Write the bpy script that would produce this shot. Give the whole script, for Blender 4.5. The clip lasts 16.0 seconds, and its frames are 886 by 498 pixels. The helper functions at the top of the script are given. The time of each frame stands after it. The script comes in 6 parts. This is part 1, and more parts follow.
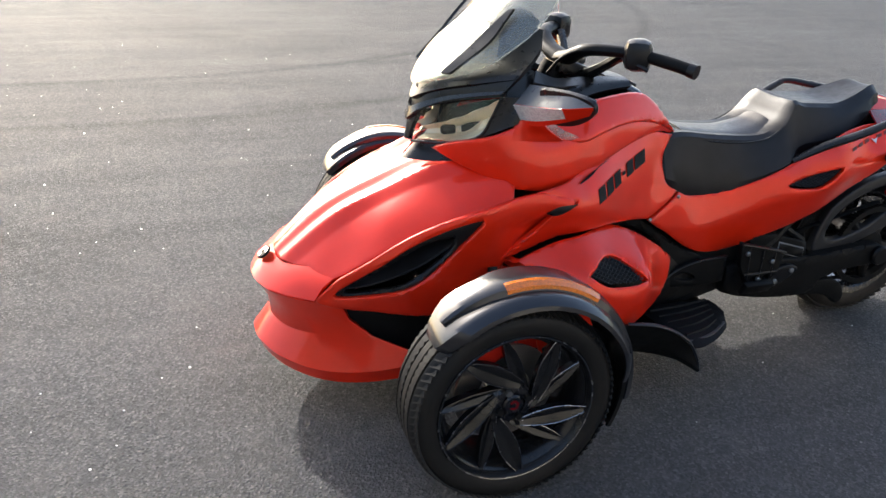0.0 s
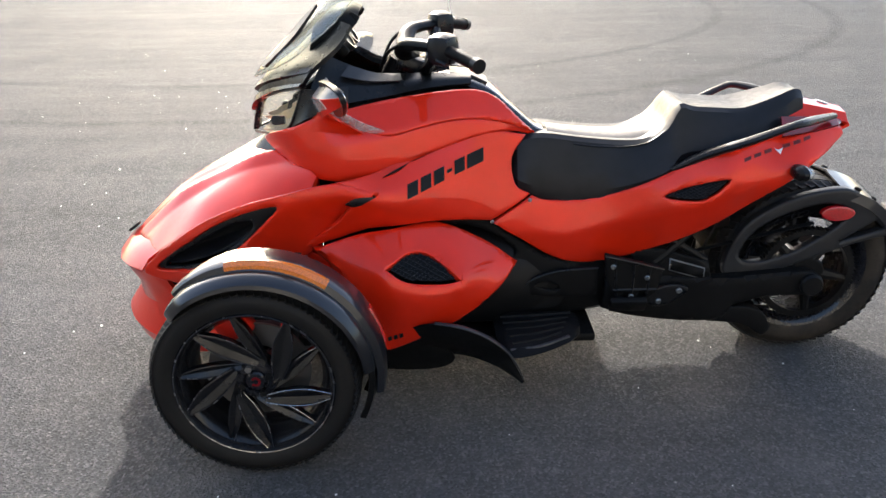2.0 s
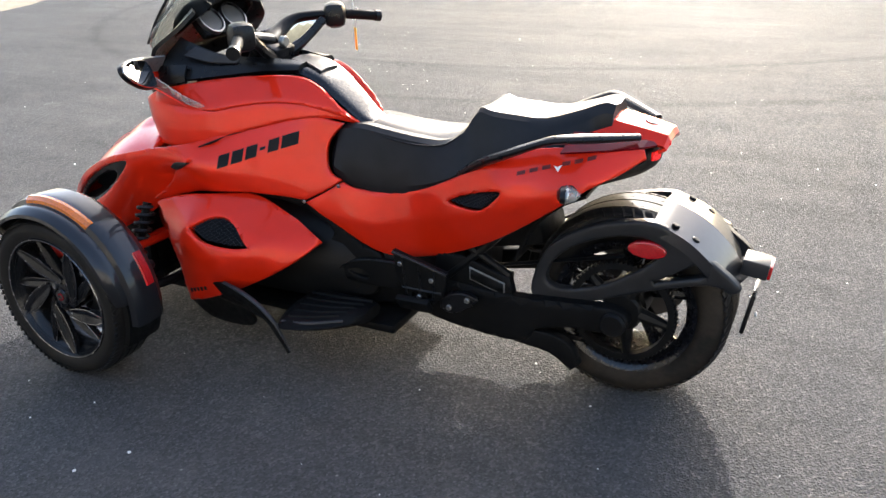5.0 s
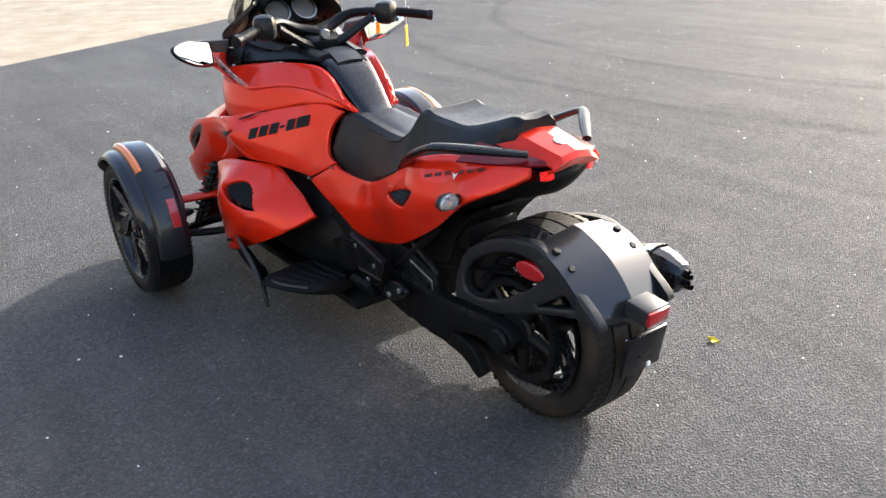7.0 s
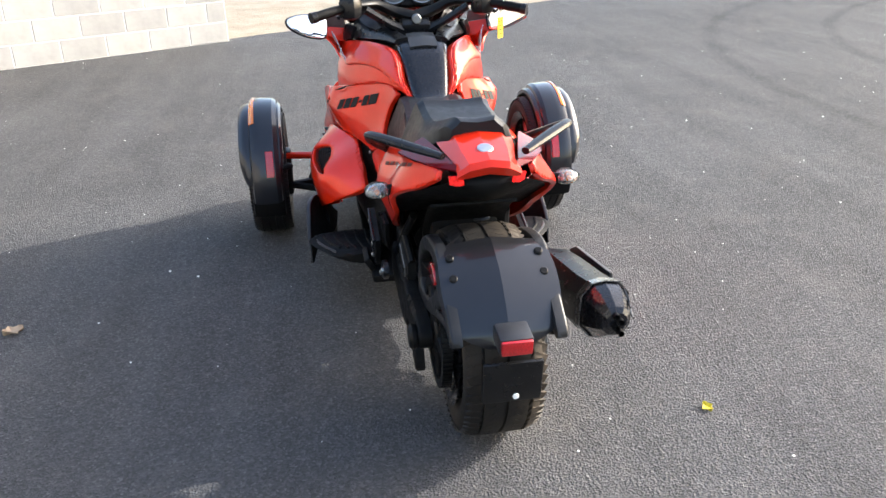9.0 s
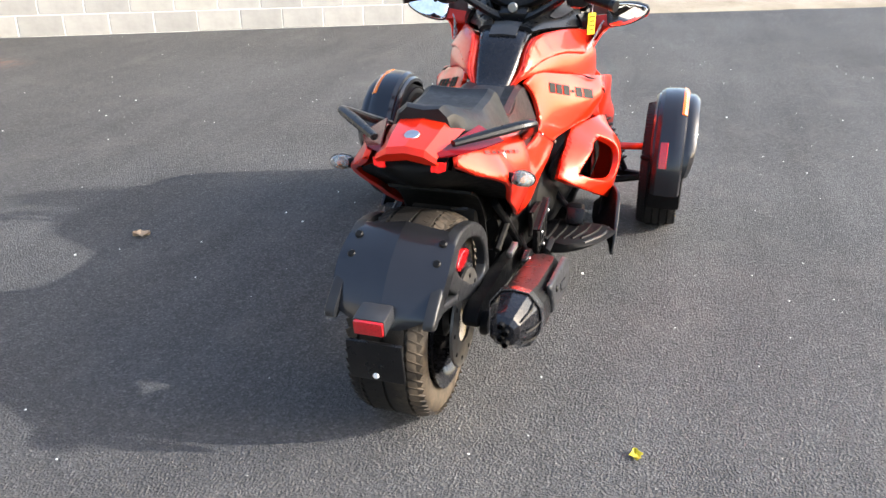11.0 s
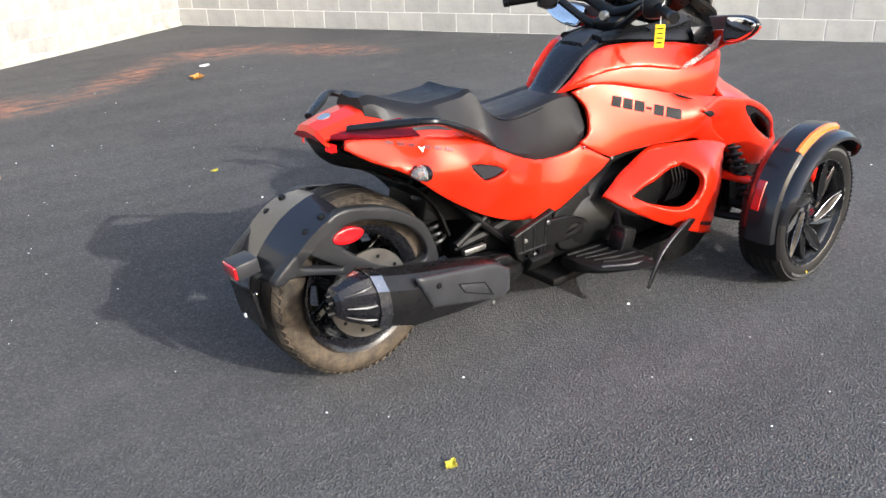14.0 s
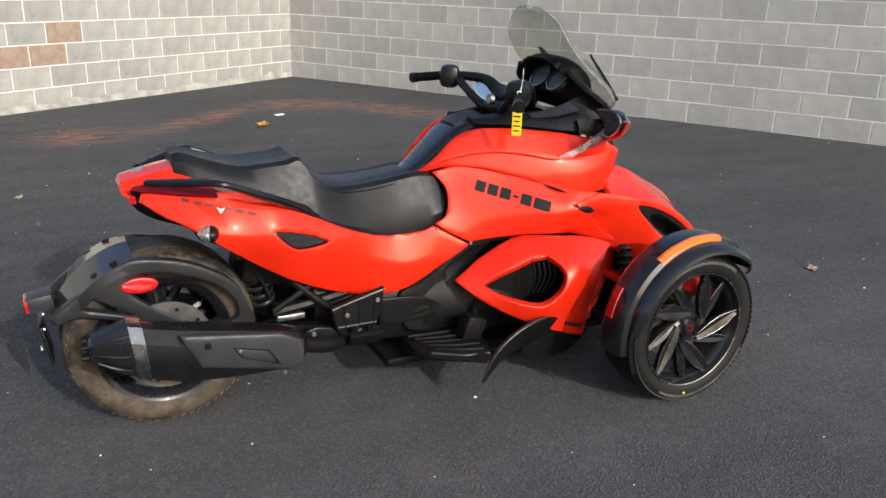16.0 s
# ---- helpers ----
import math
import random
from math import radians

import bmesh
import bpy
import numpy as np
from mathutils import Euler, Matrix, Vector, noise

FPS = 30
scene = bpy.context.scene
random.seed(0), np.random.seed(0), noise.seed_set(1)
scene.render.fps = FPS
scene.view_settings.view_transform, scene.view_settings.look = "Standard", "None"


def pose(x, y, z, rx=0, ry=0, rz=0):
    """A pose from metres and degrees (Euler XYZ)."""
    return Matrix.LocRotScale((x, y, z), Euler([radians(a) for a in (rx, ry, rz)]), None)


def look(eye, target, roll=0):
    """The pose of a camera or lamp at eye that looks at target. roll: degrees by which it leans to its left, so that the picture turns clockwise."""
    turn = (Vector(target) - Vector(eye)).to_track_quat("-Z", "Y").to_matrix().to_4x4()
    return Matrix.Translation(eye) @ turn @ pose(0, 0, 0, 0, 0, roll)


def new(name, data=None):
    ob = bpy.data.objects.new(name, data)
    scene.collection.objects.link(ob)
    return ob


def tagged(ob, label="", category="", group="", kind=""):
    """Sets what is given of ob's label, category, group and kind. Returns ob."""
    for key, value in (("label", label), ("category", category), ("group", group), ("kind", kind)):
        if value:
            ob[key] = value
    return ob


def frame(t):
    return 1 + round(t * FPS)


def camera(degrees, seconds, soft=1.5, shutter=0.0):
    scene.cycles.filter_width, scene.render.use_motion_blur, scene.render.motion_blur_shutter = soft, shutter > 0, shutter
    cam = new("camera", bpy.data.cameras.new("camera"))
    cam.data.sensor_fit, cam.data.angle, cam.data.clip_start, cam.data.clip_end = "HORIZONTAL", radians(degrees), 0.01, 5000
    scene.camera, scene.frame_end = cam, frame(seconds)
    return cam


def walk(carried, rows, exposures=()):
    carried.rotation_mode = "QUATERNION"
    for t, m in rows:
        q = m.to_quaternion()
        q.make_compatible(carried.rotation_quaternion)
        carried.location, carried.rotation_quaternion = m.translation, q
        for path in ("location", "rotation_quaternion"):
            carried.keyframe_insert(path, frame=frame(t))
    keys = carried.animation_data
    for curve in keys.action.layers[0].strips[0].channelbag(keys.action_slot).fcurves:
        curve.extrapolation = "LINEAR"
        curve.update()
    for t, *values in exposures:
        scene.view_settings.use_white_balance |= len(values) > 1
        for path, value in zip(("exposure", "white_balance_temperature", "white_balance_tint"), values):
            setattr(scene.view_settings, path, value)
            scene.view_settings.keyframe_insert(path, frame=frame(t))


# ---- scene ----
import collections

cam = camera(57.8, 16.0)
EXPOSURES = [(t, stops + 0.08, kelvin, 10) for t, stops, kelvin in ((0.0, 1.65, 6500), (1.2, 1.65, 6500), (2.5, 1.85, 6500), (4.7, 1.87, 6500), (6.8, 1.9, 6500), (8.5, 2.08, 6550), (9.7, 2.0, 6550), (12.0, 1.8, 6450), (13.5, 1.45, 6250), (14.5, 1.35, 6200), (15.5, 1.0, 6200), (16.0, 0.52, 6200))]
PATH = [
    (0, (2.452, 2.143, 1.391), (1.849, 0.419, 0.575), 2.3),
    (0.5, (2.117, 2.26, 1.388), (1.686, 0.486, 0.57), 1.1),
    (1, (1.872, 2.348, 1.391), (1.59, 0.547, 0.569), -0.1),
    (1.5, (1.549, 2.345, 1.378), (1.451, 0.515, 0.576), -0.9),
    (2, (1.277, 2.405, 1.358), (1.269, 0.567, 0.571), -0.8),
    (2.5, (0.979, 2.398, 1.366), (1.151, 0.558, 0.601), -0.6),
    (3, (0.683, 2.347, 1.359), (1.007, 0.522, 0.607), -0.8),
    (3.5, (0.436, 2.338, 1.344), (0.892, 0.548, 0.576), -1.0),
    (4, (0.175, 2.232, 1.342), (0.787, 0.487, 0.58), -1.7),
    (4.5, (-0.126, 2.194, 1.344), (0.608, 0.503, 0.566), -2.6),
    (4.7, (-0.222, 2.169, 1.352), (0.559, 0.505, 0.564), -2.5),
    (6.8, (-1.232, 1.466, 1.358), (0.204, 0.319, 0.569), -2.5),
    (7, (-1.317, 1.415, 1.361), (0.175, 0.341, 0.573), -2.7),
    (7.5, (-1.428, 1.156, 1.357), (0.201, 0.303, 0.572), -2.4),
    (8, (-1.612, 0.934, 1.367), (0.066, 0.2, 0.563), -1.8),
    (8.5, (-1.731, 0.719, 1.37), (0.022, 0.2, 0.561), -1.2),
    (9, (-1.759, 0.401, 1.354), (0.055, 0.12, 0.559), -1.3),
    (9.5, (-1.851, 0.146, 1.348), (-0.031, 0.034, 0.525), -1.2),
    (9.7, (-1.857, 0.052, 1.365), (-0.037, 0.045, 0.535), -0.9),
    (11.8, (-1.676, -1.065, 1.34), (-0.01, -0.3, 0.541), 0.2),
    (12, (-1.675, -1.162, 1.327), (-0.038, -0.332, 0.531), 0.2),
    (12.5, (-1.581, -1.406, 1.353), (-0.097, -0.313, 0.575), -0.7),
    (13, (-1.406, -1.646, 1.355), (-0.037, -0.405, 0.59), -1.0),
    (13.5, (-1.305, -1.866, 1.344), (-0.036, -0.526, 0.574), -0.9),
    (14, (-1.015, -1.957, 1.328), (0.123, -0.51, 0.546), -1.8),
    (14.5, (-0.805, -2.113, 1.326), (0.274, -0.626, 0.534), -0.2),
    (15, (-0.596, -2.245, 1.351), (0.407, -0.685, 0.602), 0.5),
    (15.5, (-0.298, -2.325, 1.372), (0.643, -0.691, 0.707), 0.4),
    (16, (-0.13, -2.461, 1.348), (0.732, -0.772, 0.712), 1.7),
]
walk(cam, [(t, look(eye, target, roll)) for t, eye, target, roll in PATH],
     exposures=EXPOSURES)

# ---- world, sun ----
SUN_DIR = Vector((0.37, -2.03, 1.0)).normalized()      # from the ground towards the sun
world = bpy.data.worlds.new("sky")
scene.world = world
world.use_nodes = True
wn = world.node_tree.nodes
sky = wn.new("ShaderNodeTexSky")
sky.sky_type = "NISHITA"
sky.sun_disc = False
sky.sun_elevation = math.asin(SUN_DIR.z)
sky.sun_rotation = math.atan2(SUN_DIR.x, SUN_DIR.y)
sky.dust_density = 3.0
sky.air_density = 1.0
wn["Background"].inputs["Strength"].default_value = 0.15
world.node_tree.links.new(sky.outputs[0], wn["Background"].inputs["Color"])
sun = new("sun", bpy.data.lights.new("sun", "SUN"))
sun.data.energy = 2.15
sun.data.angle = radians(0.6)
sun.data.color = (1.0, 0.965, 0.91)
sun.matrix_world = look(SUN_DIR * 30, (0, 0, 0))


# ---- materials ----
def nodes_of(name):
    m = bpy.data.materials.new(name)
    m.use_nodes = True
    t = m.node_tree
    return m, t, t.nodes["Principled BSDF"], t.links


def nd(t, kind, **values):
    n = t.nodes.new(kind)
    for k, v in values.items():
        n.inputs[k].default_value = v
    return n


def noise_tex(t, scale, detail=4.0, rough=0.55, coord="Object"):
    c = t.nodes.new("ShaderNodeTexCoord")
    n = nd(t, "ShaderNodeTexNoise", Scale=scale, Detail=detail, Roughness=rough)
    t.links.new(c.outputs[coord], n.inputs["Vector"])
    return n


def ramp(t, source, *stops):
    r = t.nodes.new("ShaderNodeValToRGB")
    e = r.color_ramp.elements
    while len(e) < len(stops):
        e.new(0.5)
    for el, (pos, col) in zip(e, stops):
        el.position = pos
        el.color = (*col, 1) if len(col) == 3 else col
    t.links.new(source, r.inputs[0])
    return r


def grey(v):
    return (v, v, v)


def bump(t, bsdf, source, strength, distance=0.002):
    b = nd(t, "ShaderNodeBump", Strength=strength, Distance=distance)
    t.links.new(source, b.inputs["Height"])
    t.links.new(b.outputs[0], bsdf.inputs["Normal"])
    return b


def paint(name, col, rough=0.25, coat=1.0, metal=0.0, dust=0.06):
    """Clear-coated paint with faint dust and waviness."""
    m, t, p, l = nodes_of(name)
    n = noise_tex(t, 9, 5)
    dark = tuple(c * 0.9 for c in col)
    r = ramp(t, n.outputs["Fac"], (0.3, dark), (0.7, col))
    l.new(r.outputs[0], p.inputs["Base Color"])
    n2 = noise_tex(t, 60, 3)
    rr = ramp(t, n2.outputs["Fac"], (0.35, grey(rough)), (0.75, grey(rough + dust)))
    l.new(rr.outputs[0], p.inputs["Roughness"])
    p.inputs["Metallic"].default_value = metal
    p.inputs["Specular IOR Level"].default_value = 0.12
    p.inputs["Coat Weight"].default_value = coat
    p.inputs["Coat Roughness"].default_value = 0.03
    p.inputs["Coat IOR"].default_value = 1.37
    return m


def plastic(name, col, rough=0.5, grain=900, relief=0.25, spread=0.25, spec=0.3):
    m, t, p, l = nodes_of(name)
    n = noise_tex(t, 14, 5)
    lo = tuple(c * (1 - spread) for c in col)
    hi = tuple(c * (1 + spread) for c in col)
    l.new(ramp(t, n.outputs["Fac"], (0.3, lo), (0.7, hi)).outputs[0], p.inputs["Base Color"])
    n2 = noise_tex(t, 45, 3)
    l.new(ramp(t, n2.outputs["Fac"], (0.3, grey(rough * 0.85)), (0.75, grey(min(1, rough * 1.2)))).outputs[0], p.inputs["Roughness"])
    p.inputs["Specular IOR Level"].default_value = spec
    if relief:
        bump(t, p, noise_tex(t, grain, 2).outputs["Fac"], relief, 0.0005)
    return m


def metal(name, col, rough=0.3):
    m, t, p, l = nodes_of(name)
    p.inputs["Metallic"].default_value = 1
    n = noise_tex(t, 40, 4)
    l.new(ramp(t, n.outputs["Fac"], (0.3, tuple(c * 0.8 for c in col)), (0.7, col)).outputs[0], p.inputs["Base Color"])
    l.new(ramp(t, n.outputs["Fac"], (0.3, grey(rough)), (0.7, grey(rough * 1.5))).outputs[0], p.inputs["Roughness"])
    return m


def clear(name, col=(1, 1, 1), rough=0.02, alpha=0.2, gloss=1.0):
    """A thin pane: part see-through, part glossy."""
    m, t, p, l = nodes_of(name)
    out = t.nodes["Material Output"]
    tr = nd(t, "ShaderNodeBsdfTransparent")
    tr.inputs[0].default_value = (*col, 1)
    gl = nd(t, "ShaderNodeBsdfGlossy", Roughness=rough)
    lw = nd(t, "ShaderNodeLayerWeight", Blend=0.5)
    fr = ramp(t, lw.outputs["Facing"], (0.0, grey(0.045 * gloss)), (0.6, grey(0.1 * gloss)), (0.85, grey(0.35 * gloss)), (1.0, grey(0.9)))
    mix = t.nodes.new("ShaderNodeMixShader")
    l.new(fr.outputs[0], mix.inputs[0])
    l.new(tr.outputs[0], mix.inputs[1])
    l.new(gl.outputs[0], mix.inputs[2])
    df = nd(t, "ShaderNodeBsdfDiffuse")
    df.inputs[0].default_value = (0.75, 0.75, 0.7, 1)
    n = noise_tex(t, 25, 5)
    rr = ramp(t, n.outputs["Fac"], (0.3, grey(alpha * 0.6)), (0.8, grey(alpha * 1.3)))
    mix2 = t.nodes.new("ShaderNodeMixShader")
    l.new(rr.outputs[0], mix2.inputs[0])
    l.new(mix.outputs[0], mix2.inputs[1])
    l.new(df.outputs[0], mix2.inputs[2])
    l.new(mix2.outputs[0], out.inputs[0])
    return m


def lens_mat(name, col, scale=260, glow=0.0):
    """Moulded coloured lens with a fine cell pattern."""
    m, t, p, l = nodes_of(name)
    c = t.nodes.new("ShaderNodeTexCoord")
    v = nd(t, "ShaderNodeTexVoronoi", Scale=scale)
    l.new(c.outputs["Object"], v.inputs["Vector"])
    l.new(ramp(t, v.outputs["Distance"], (0.0, col), (0.9, tuple(x * 0.6 for x in col))).outputs[0], p.inputs["Base Color"])
    p.inputs["Roughness"].default_value = 0.15
    p.inputs["Coat Weight"].default_value = 1
    bump(t, p, v.outputs["Distance"], 0.4, 0.002)
    if glow:
        p.inputs["Emission Color"].default_value = (*col, 1)
        l.new(ramp(t, v.outputs["Distance"], (0.0, grey(0.8)), (0.55, grey(0.06))).outputs[0], p.inputs["Emission Strength"])
    return m


RED = paint("red_paint", (0.75, 0.023, 0.005), 0.31, 0.9, 0.25)
FENDER = paint("dark_metallic_black_paint", (0.029, 0.030, 0.034), 0.33, 0.95, 0.65)
GLOSS = paint("gloss_black_paint", (0.009, 0.009, 0.011), 0.25, 1.0)
SATIN = plastic("satin_black_plastic", (0.007, 0.007, 0.0075), 0.3, spec=0.27)
MATTE = plastic("matte_black_plastic", (0.0055, 0.0055, 0.0055), 0.55, spec=0.1)
DARK = plastic("dark_metal_castings", (0.006, 0.006, 0.006), 0.42, spec=0.15)
GREYP = plastic("grey_satin_plastic", (0.026, 0.027, 0.03), 0.36)
WHEELBLACK = plastic("satin_black_wheel_paint", (0.009, 0.009, 0.0095), 0.22, relief=0, spec=0.36)
VINYL = plastic("black_seat_vinyl", (0.009, 0.009, 0.010), 0.42, 420, 0.5, spec=0.24)
VINYL2 = plastic("grained_seat_top_vinyl", (0.02, 0.02, 0.022), 0.36, 300, 0.7)
SIGNAL = lens_mat("clear_signal_lens", (0.62, 0.62, 0.6), 180)
WARM = metal("warm_lamp_reflector", (0.95, 0.82, 0.58), 0.3)
WARM.node_tree.nodes["Principled BSDF"].inputs["Metallic"].default_value = 0.4
GREYS = metal("silver_grey_paint", (0.55, 0.55, 0.56), 0.3)
TOPGREY = plastic("grey_mirror_top", (0.13, 0.13, 0.135), 0.3)
CHROME = metal("bright_metal", (0.75, 0.75, 0.74), 0.12)
STEEL = metal("brushed_steel", (0.35, 0.35, 0.34), 0.32)
GUNMETAL = metal("black_chrome_edge", (0.3, 0.3, 0.31), 0.2)
DISC = metal("brake_disc_steel", (0.2, 0.19, 0.18), 0.42)
CLEAR = clear("clear_windscreen", (0.88, 0.89, 0.84), 0.02, 0.085)
LENS = clear("clear_lamp_lens", (0.97, 0.97, 0.96), 0.02, 0.006, 0.25)
STEMP = clear("clear_plastic", (0.85, 0.85, 0.85), 0.05, 0.3)
ORANGE = lens_mat("orange_reflector", (0.85, 0.2, 0.01))
REDLENS = lens_mat("red_reflector", (0.55, 0.006, 0.01))
REDGLOW = lens_mat("lit_red_tail_lamp", (0.9, 0.01, 0.008), 110, 1)
DARKRED = plastic("dark_red_lens", (0.13, 0.003, 0.006), 0.22, relief=0, spec=0.3)
GAUGE = plastic("grey_gauge_face", (0.10, 0.095, 0.09), 0.4, relief=0)
CALIPER = paint("red_caliper_paint", (0.6, 0.02, 0.01), 0.35)
MIRROR = metal("mirror_glass", (0.9, 0.9, 0.9), 0.01)
DECAL = plastic("black_decal", (0.012, 0.012, 0.012), 0.55, relief=0, spec=0.12)
DECALGREY = plastic("dark_red_decal", (0.12, 0.012, 0.01), 0.4, relief=0)
WHITE = plastic("white_decal", (0.8, 0.8, 0.78), 0.35, relief=0, spread=0.05)
YELLOW = plastic("yellow_tag_card", (0.85, 0.6, 0.02), 0.5, relief=0.1, spread=0.06)
CORD = plastic("white_cord", (0.75, 0.74, 0.7), 0.7, relief=0.1, spread=0.1)
CORD_GREY = plastic("pale_grey_moulding", (0.16, 0.16, 0.155), 0.6, relief=0)
CARRIER = plastic("dark_grey_carrier_plastic", (0.017, 0.0175, 0.019), 0.38)
SHOCK = plastic("black_spring_steel", (0.015, 0.015, 0.015), 0.35)


def rubber(name, dirt):
    m, t, p, l = nodes_of(name)
    n = noise_tex(t, 7, 6, 0.7)
    n2 = noise_tex(t, 70, 4, 0.6)
    mixf = nd(t, "ShaderNodeMath")
    mixf.operation = "MULTIPLY"
    l.new(ramp(t, n.outputs["Fac"], (0.4, grey(0.12)), (0.6, grey(1))).outputs[0], mixf.inputs[0])
    l.new(ramp(t, n2.outputs["Fac"], (0.2, grey(0.5)), (0.6, grey(1))).outputs[0], mixf.inputs[1])
    m2 = nd(t, "ShaderNodeMath")
    m2.operation = "MULTIPLY"
    l.new(mixf.outputs[0], m2.inputs[0])
    m2.inputs[1].default_value = dirt
    if dirt > 0.1:      # clay only on the right shoulder and sidewall
        c = t.nodes.new("ShaderNodeTexCoord")
        sep = t.nodes.new("ShaderNodeSeparateXYZ")
        l.new(c.outputs["Object"], sep.inputs[0])
        half = nd(t, "ShaderNodeMath")
        half.operation = "ADD"
        half.inputs[1].default_value = 0.5
        l.new(sep.outputs[1], half.inputs[0])
        l.new(ramp(t, half.outputs[0], (0.40, grey(dirt)), (0.49, grey(0.1)), (0.58, grey(0.06)), (0.61, grey(0.2))).outputs[0], m2.inputs[1])
    mx = t.nodes.new("ShaderNodeMix")
    mx.data_type = "RGBA"
    l.new(m2.outputs[0], mx.inputs[0])
    mx.inputs[6].default_value = (0.006, 0.006, 0.006, 1)
    mx.inputs[7].default_value = (0.17, 0.13, 0.09, 1)
    l.new(mx.outputs[2], p.inputs["Base Color"])
    p.inputs["Roughness"].default_value = 0.62
    p.inputs["Specular IOR Level"].default_value = 0.25
    bump(t, p, n2.outputs["Fac"], 0.25, 0.001)
    return m


TYRE = rubber("clean_tyre_rubber", 0.025)
TYRE_DIRTY = rubber("clay_dusted_tyre_rubber", 0.6)


MARKS = ((3.2, -10.4, 7.35), (3.3, -10.3, 6.0))


def asphalt():
    m, t, p, l = nodes_of("asphalt")
    fine = noise_tex(t, 140, 6, 0.7)
    c = t.nodes.new("ShaderNodeTexCoord")
    vor = nd(t, "ShaderNodeTexVoronoi", Scale=150)
    l.new(c.outputs["Object"], vor.inputs["Vector"])
    big = noise_tex(t, 0.55, 5, 0.6)
    mid = noise_tex(t, 4.5, 6, 0.7)
    base = ramp(t, big.outputs["Fac"], (0.3, (0.077, 0.0767, 0.0775)), (0.7, (0.103, 0.1025, 0.103)))
    # stones of the mix: each its own tone, a few pale ones
    stone = ramp(t, vor.outputs["Color"], (0.0, grey(0.68)), (0.45, grey(0.95)), (0.75, grey(1.1)), (0.95, grey(1.5)))
    mul = t.nodes.new("ShaderNodeMix")
    mul.data_type, mul.blend_type = "RGBA", "MULTIPLY"
    mul.inputs[0].default_value = 1
    l.new(base.outputs[0], mul.inputs[6])
    l.new(stone.outputs[0], mul.inputs[7])
    # pale scuffs and dust
    smudge = noise_tex(t, 1.7, 4, 0.5)
    sm0 = nd(t, "ShaderNodeMath")
    sm0.operation = "MULTIPLY"
    l.new(mid.outputs["Fac"], sm0.inputs[0])
    l.new(ramp(t, smudge.outputs["Fac"], (0.35, grey(0.72)), (0.68, grey(1.22))).outputs[0], sm0.inputs[1])
    scuff = ramp(t, sm0.outputs[0], (0.5, grey(0)), (0.8, grey(0.5)))
    mx = t.nodes.new("ShaderNodeMix")
    mx.data_type = "RGBA"
    l.new(scuff.outputs[0], mx.inputs[0])
    l.new(mul.outputs[2], mx.inputs[6])
    mx.inputs[7].default_value = (0.13, 0.125, 0.12, 1)
    # sparse pale chips
    vs = nd(t, "ShaderNodeTexVoronoi", Scale=26)
    l.new(c.outputs["Object"], vs.inputs["Vector"])
    near = ramp(t, vs.outputs["Distance"], (0.05, grey(1)), (0.13, grey(0)))
    pick = ramp(t, vs.outputs["Color"], (0.87, grey(0)), (0.9, grey(0.8)))
    both = nd(t, "ShaderNodeMath")
    both.operation = "MULTIPLY"
    l.new(near.outputs[0], both.inputs[0])
    l.new(pick.outputs[0], both.inputs[1])
    chip = t.nodes.new("ShaderNodeMix")
    chip.data_type = "RGBA"
    l.new(both.outputs[0], chip.inputs[0])
    l.new(mx.outputs[2], chip.inputs[6])
    chip.inputs[7].default_value = (0.32, 0.31, 0.29, 1)
    last = chip
    # long faint roller streaks
    mp = nd(t, "ShaderNodeMapping")
    mp.inputs["Scale"].default_value = (0.25, 3.0, 1)
    mp.inputs["Rotation"].default_value = (0, 0, 0.25)
    l.new(c.outputs["Object"], mp.inputs["Vector"])
    ns = nd(t, "ShaderNodeTexNoise", Scale=1.3, Detail=5.0, Roughness=0.6)
    l.new(mp.outputs[0], ns.inputs["Vector"])
    tone = ramp(t, ns.outputs["Fac"], (0.3, grey(0.88)), (0.7, grey(1.12)))
    stm = t.nodes.new("ShaderNodeMix")
    stm.data_type, stm.blend_type = "RGBA", "MULTIPLY"
    stm.inputs[0].default_value = 1
    l.new(last.outputs[2], stm.inputs[6])
    l.new(tone.outputs[0], stm.inputs[7])
    last = stm
    # curved dark tyre marks on the open lot
    for cx, cy, r in MARKS:
        mp = nd(t, "ShaderNodeMapping")
        mp.vector_type = "TEXTURE"
        mp.inputs["Location"].default_value = (cx, cy, 0)
        mp.inputs["Scale"].default_value = (r, r, 1)
        l.new(c.outputs["Object"], mp.inputs["Vector"])
        ln = nd(t, "ShaderNodeVectorMath")
        ln.operation = "LENGTH"
        l.new(mp.outputs[0], ln.inputs[0])
        w = 0.045 / r
        band = ramp(t, ln.outputs["Value"], (0.5 - w, grey(1)), (0.5 - w * 0.4, grey(0.8)), (0.5 + w * 0.4, grey(0.8)), (0.5 + w, grey(1)))
        ln2 = nd(t, "ShaderNodeMath")
        ln2.operation = "MULTIPLY"
        ln2.inputs[1].default_value = 0.5
        l.new(ln.outputs["Value"], ln2.inputs[0])
        l.new(ln2.outputs[0], band.inputs[0])
        mk = t.nodes.new("ShaderNodeMix")
        mk.data_type, mk.blend_type = "RGBA", "MULTIPLY"
        mk.inputs[0].default_value = 1
        l.new(last.outputs[2], mk.inputs[6])
        l.new(band.outputs[0], mk.inputs[7])
        last = mk
    # brick-red earth washed over the corner by the walls
    sep = t.nodes.new("ShaderNodeSeparateXYZ")
    l.new(c.outputs["Object"], sep.inputs[0])
    warp = noise_tex(t, 1.6, 6, 0.75)

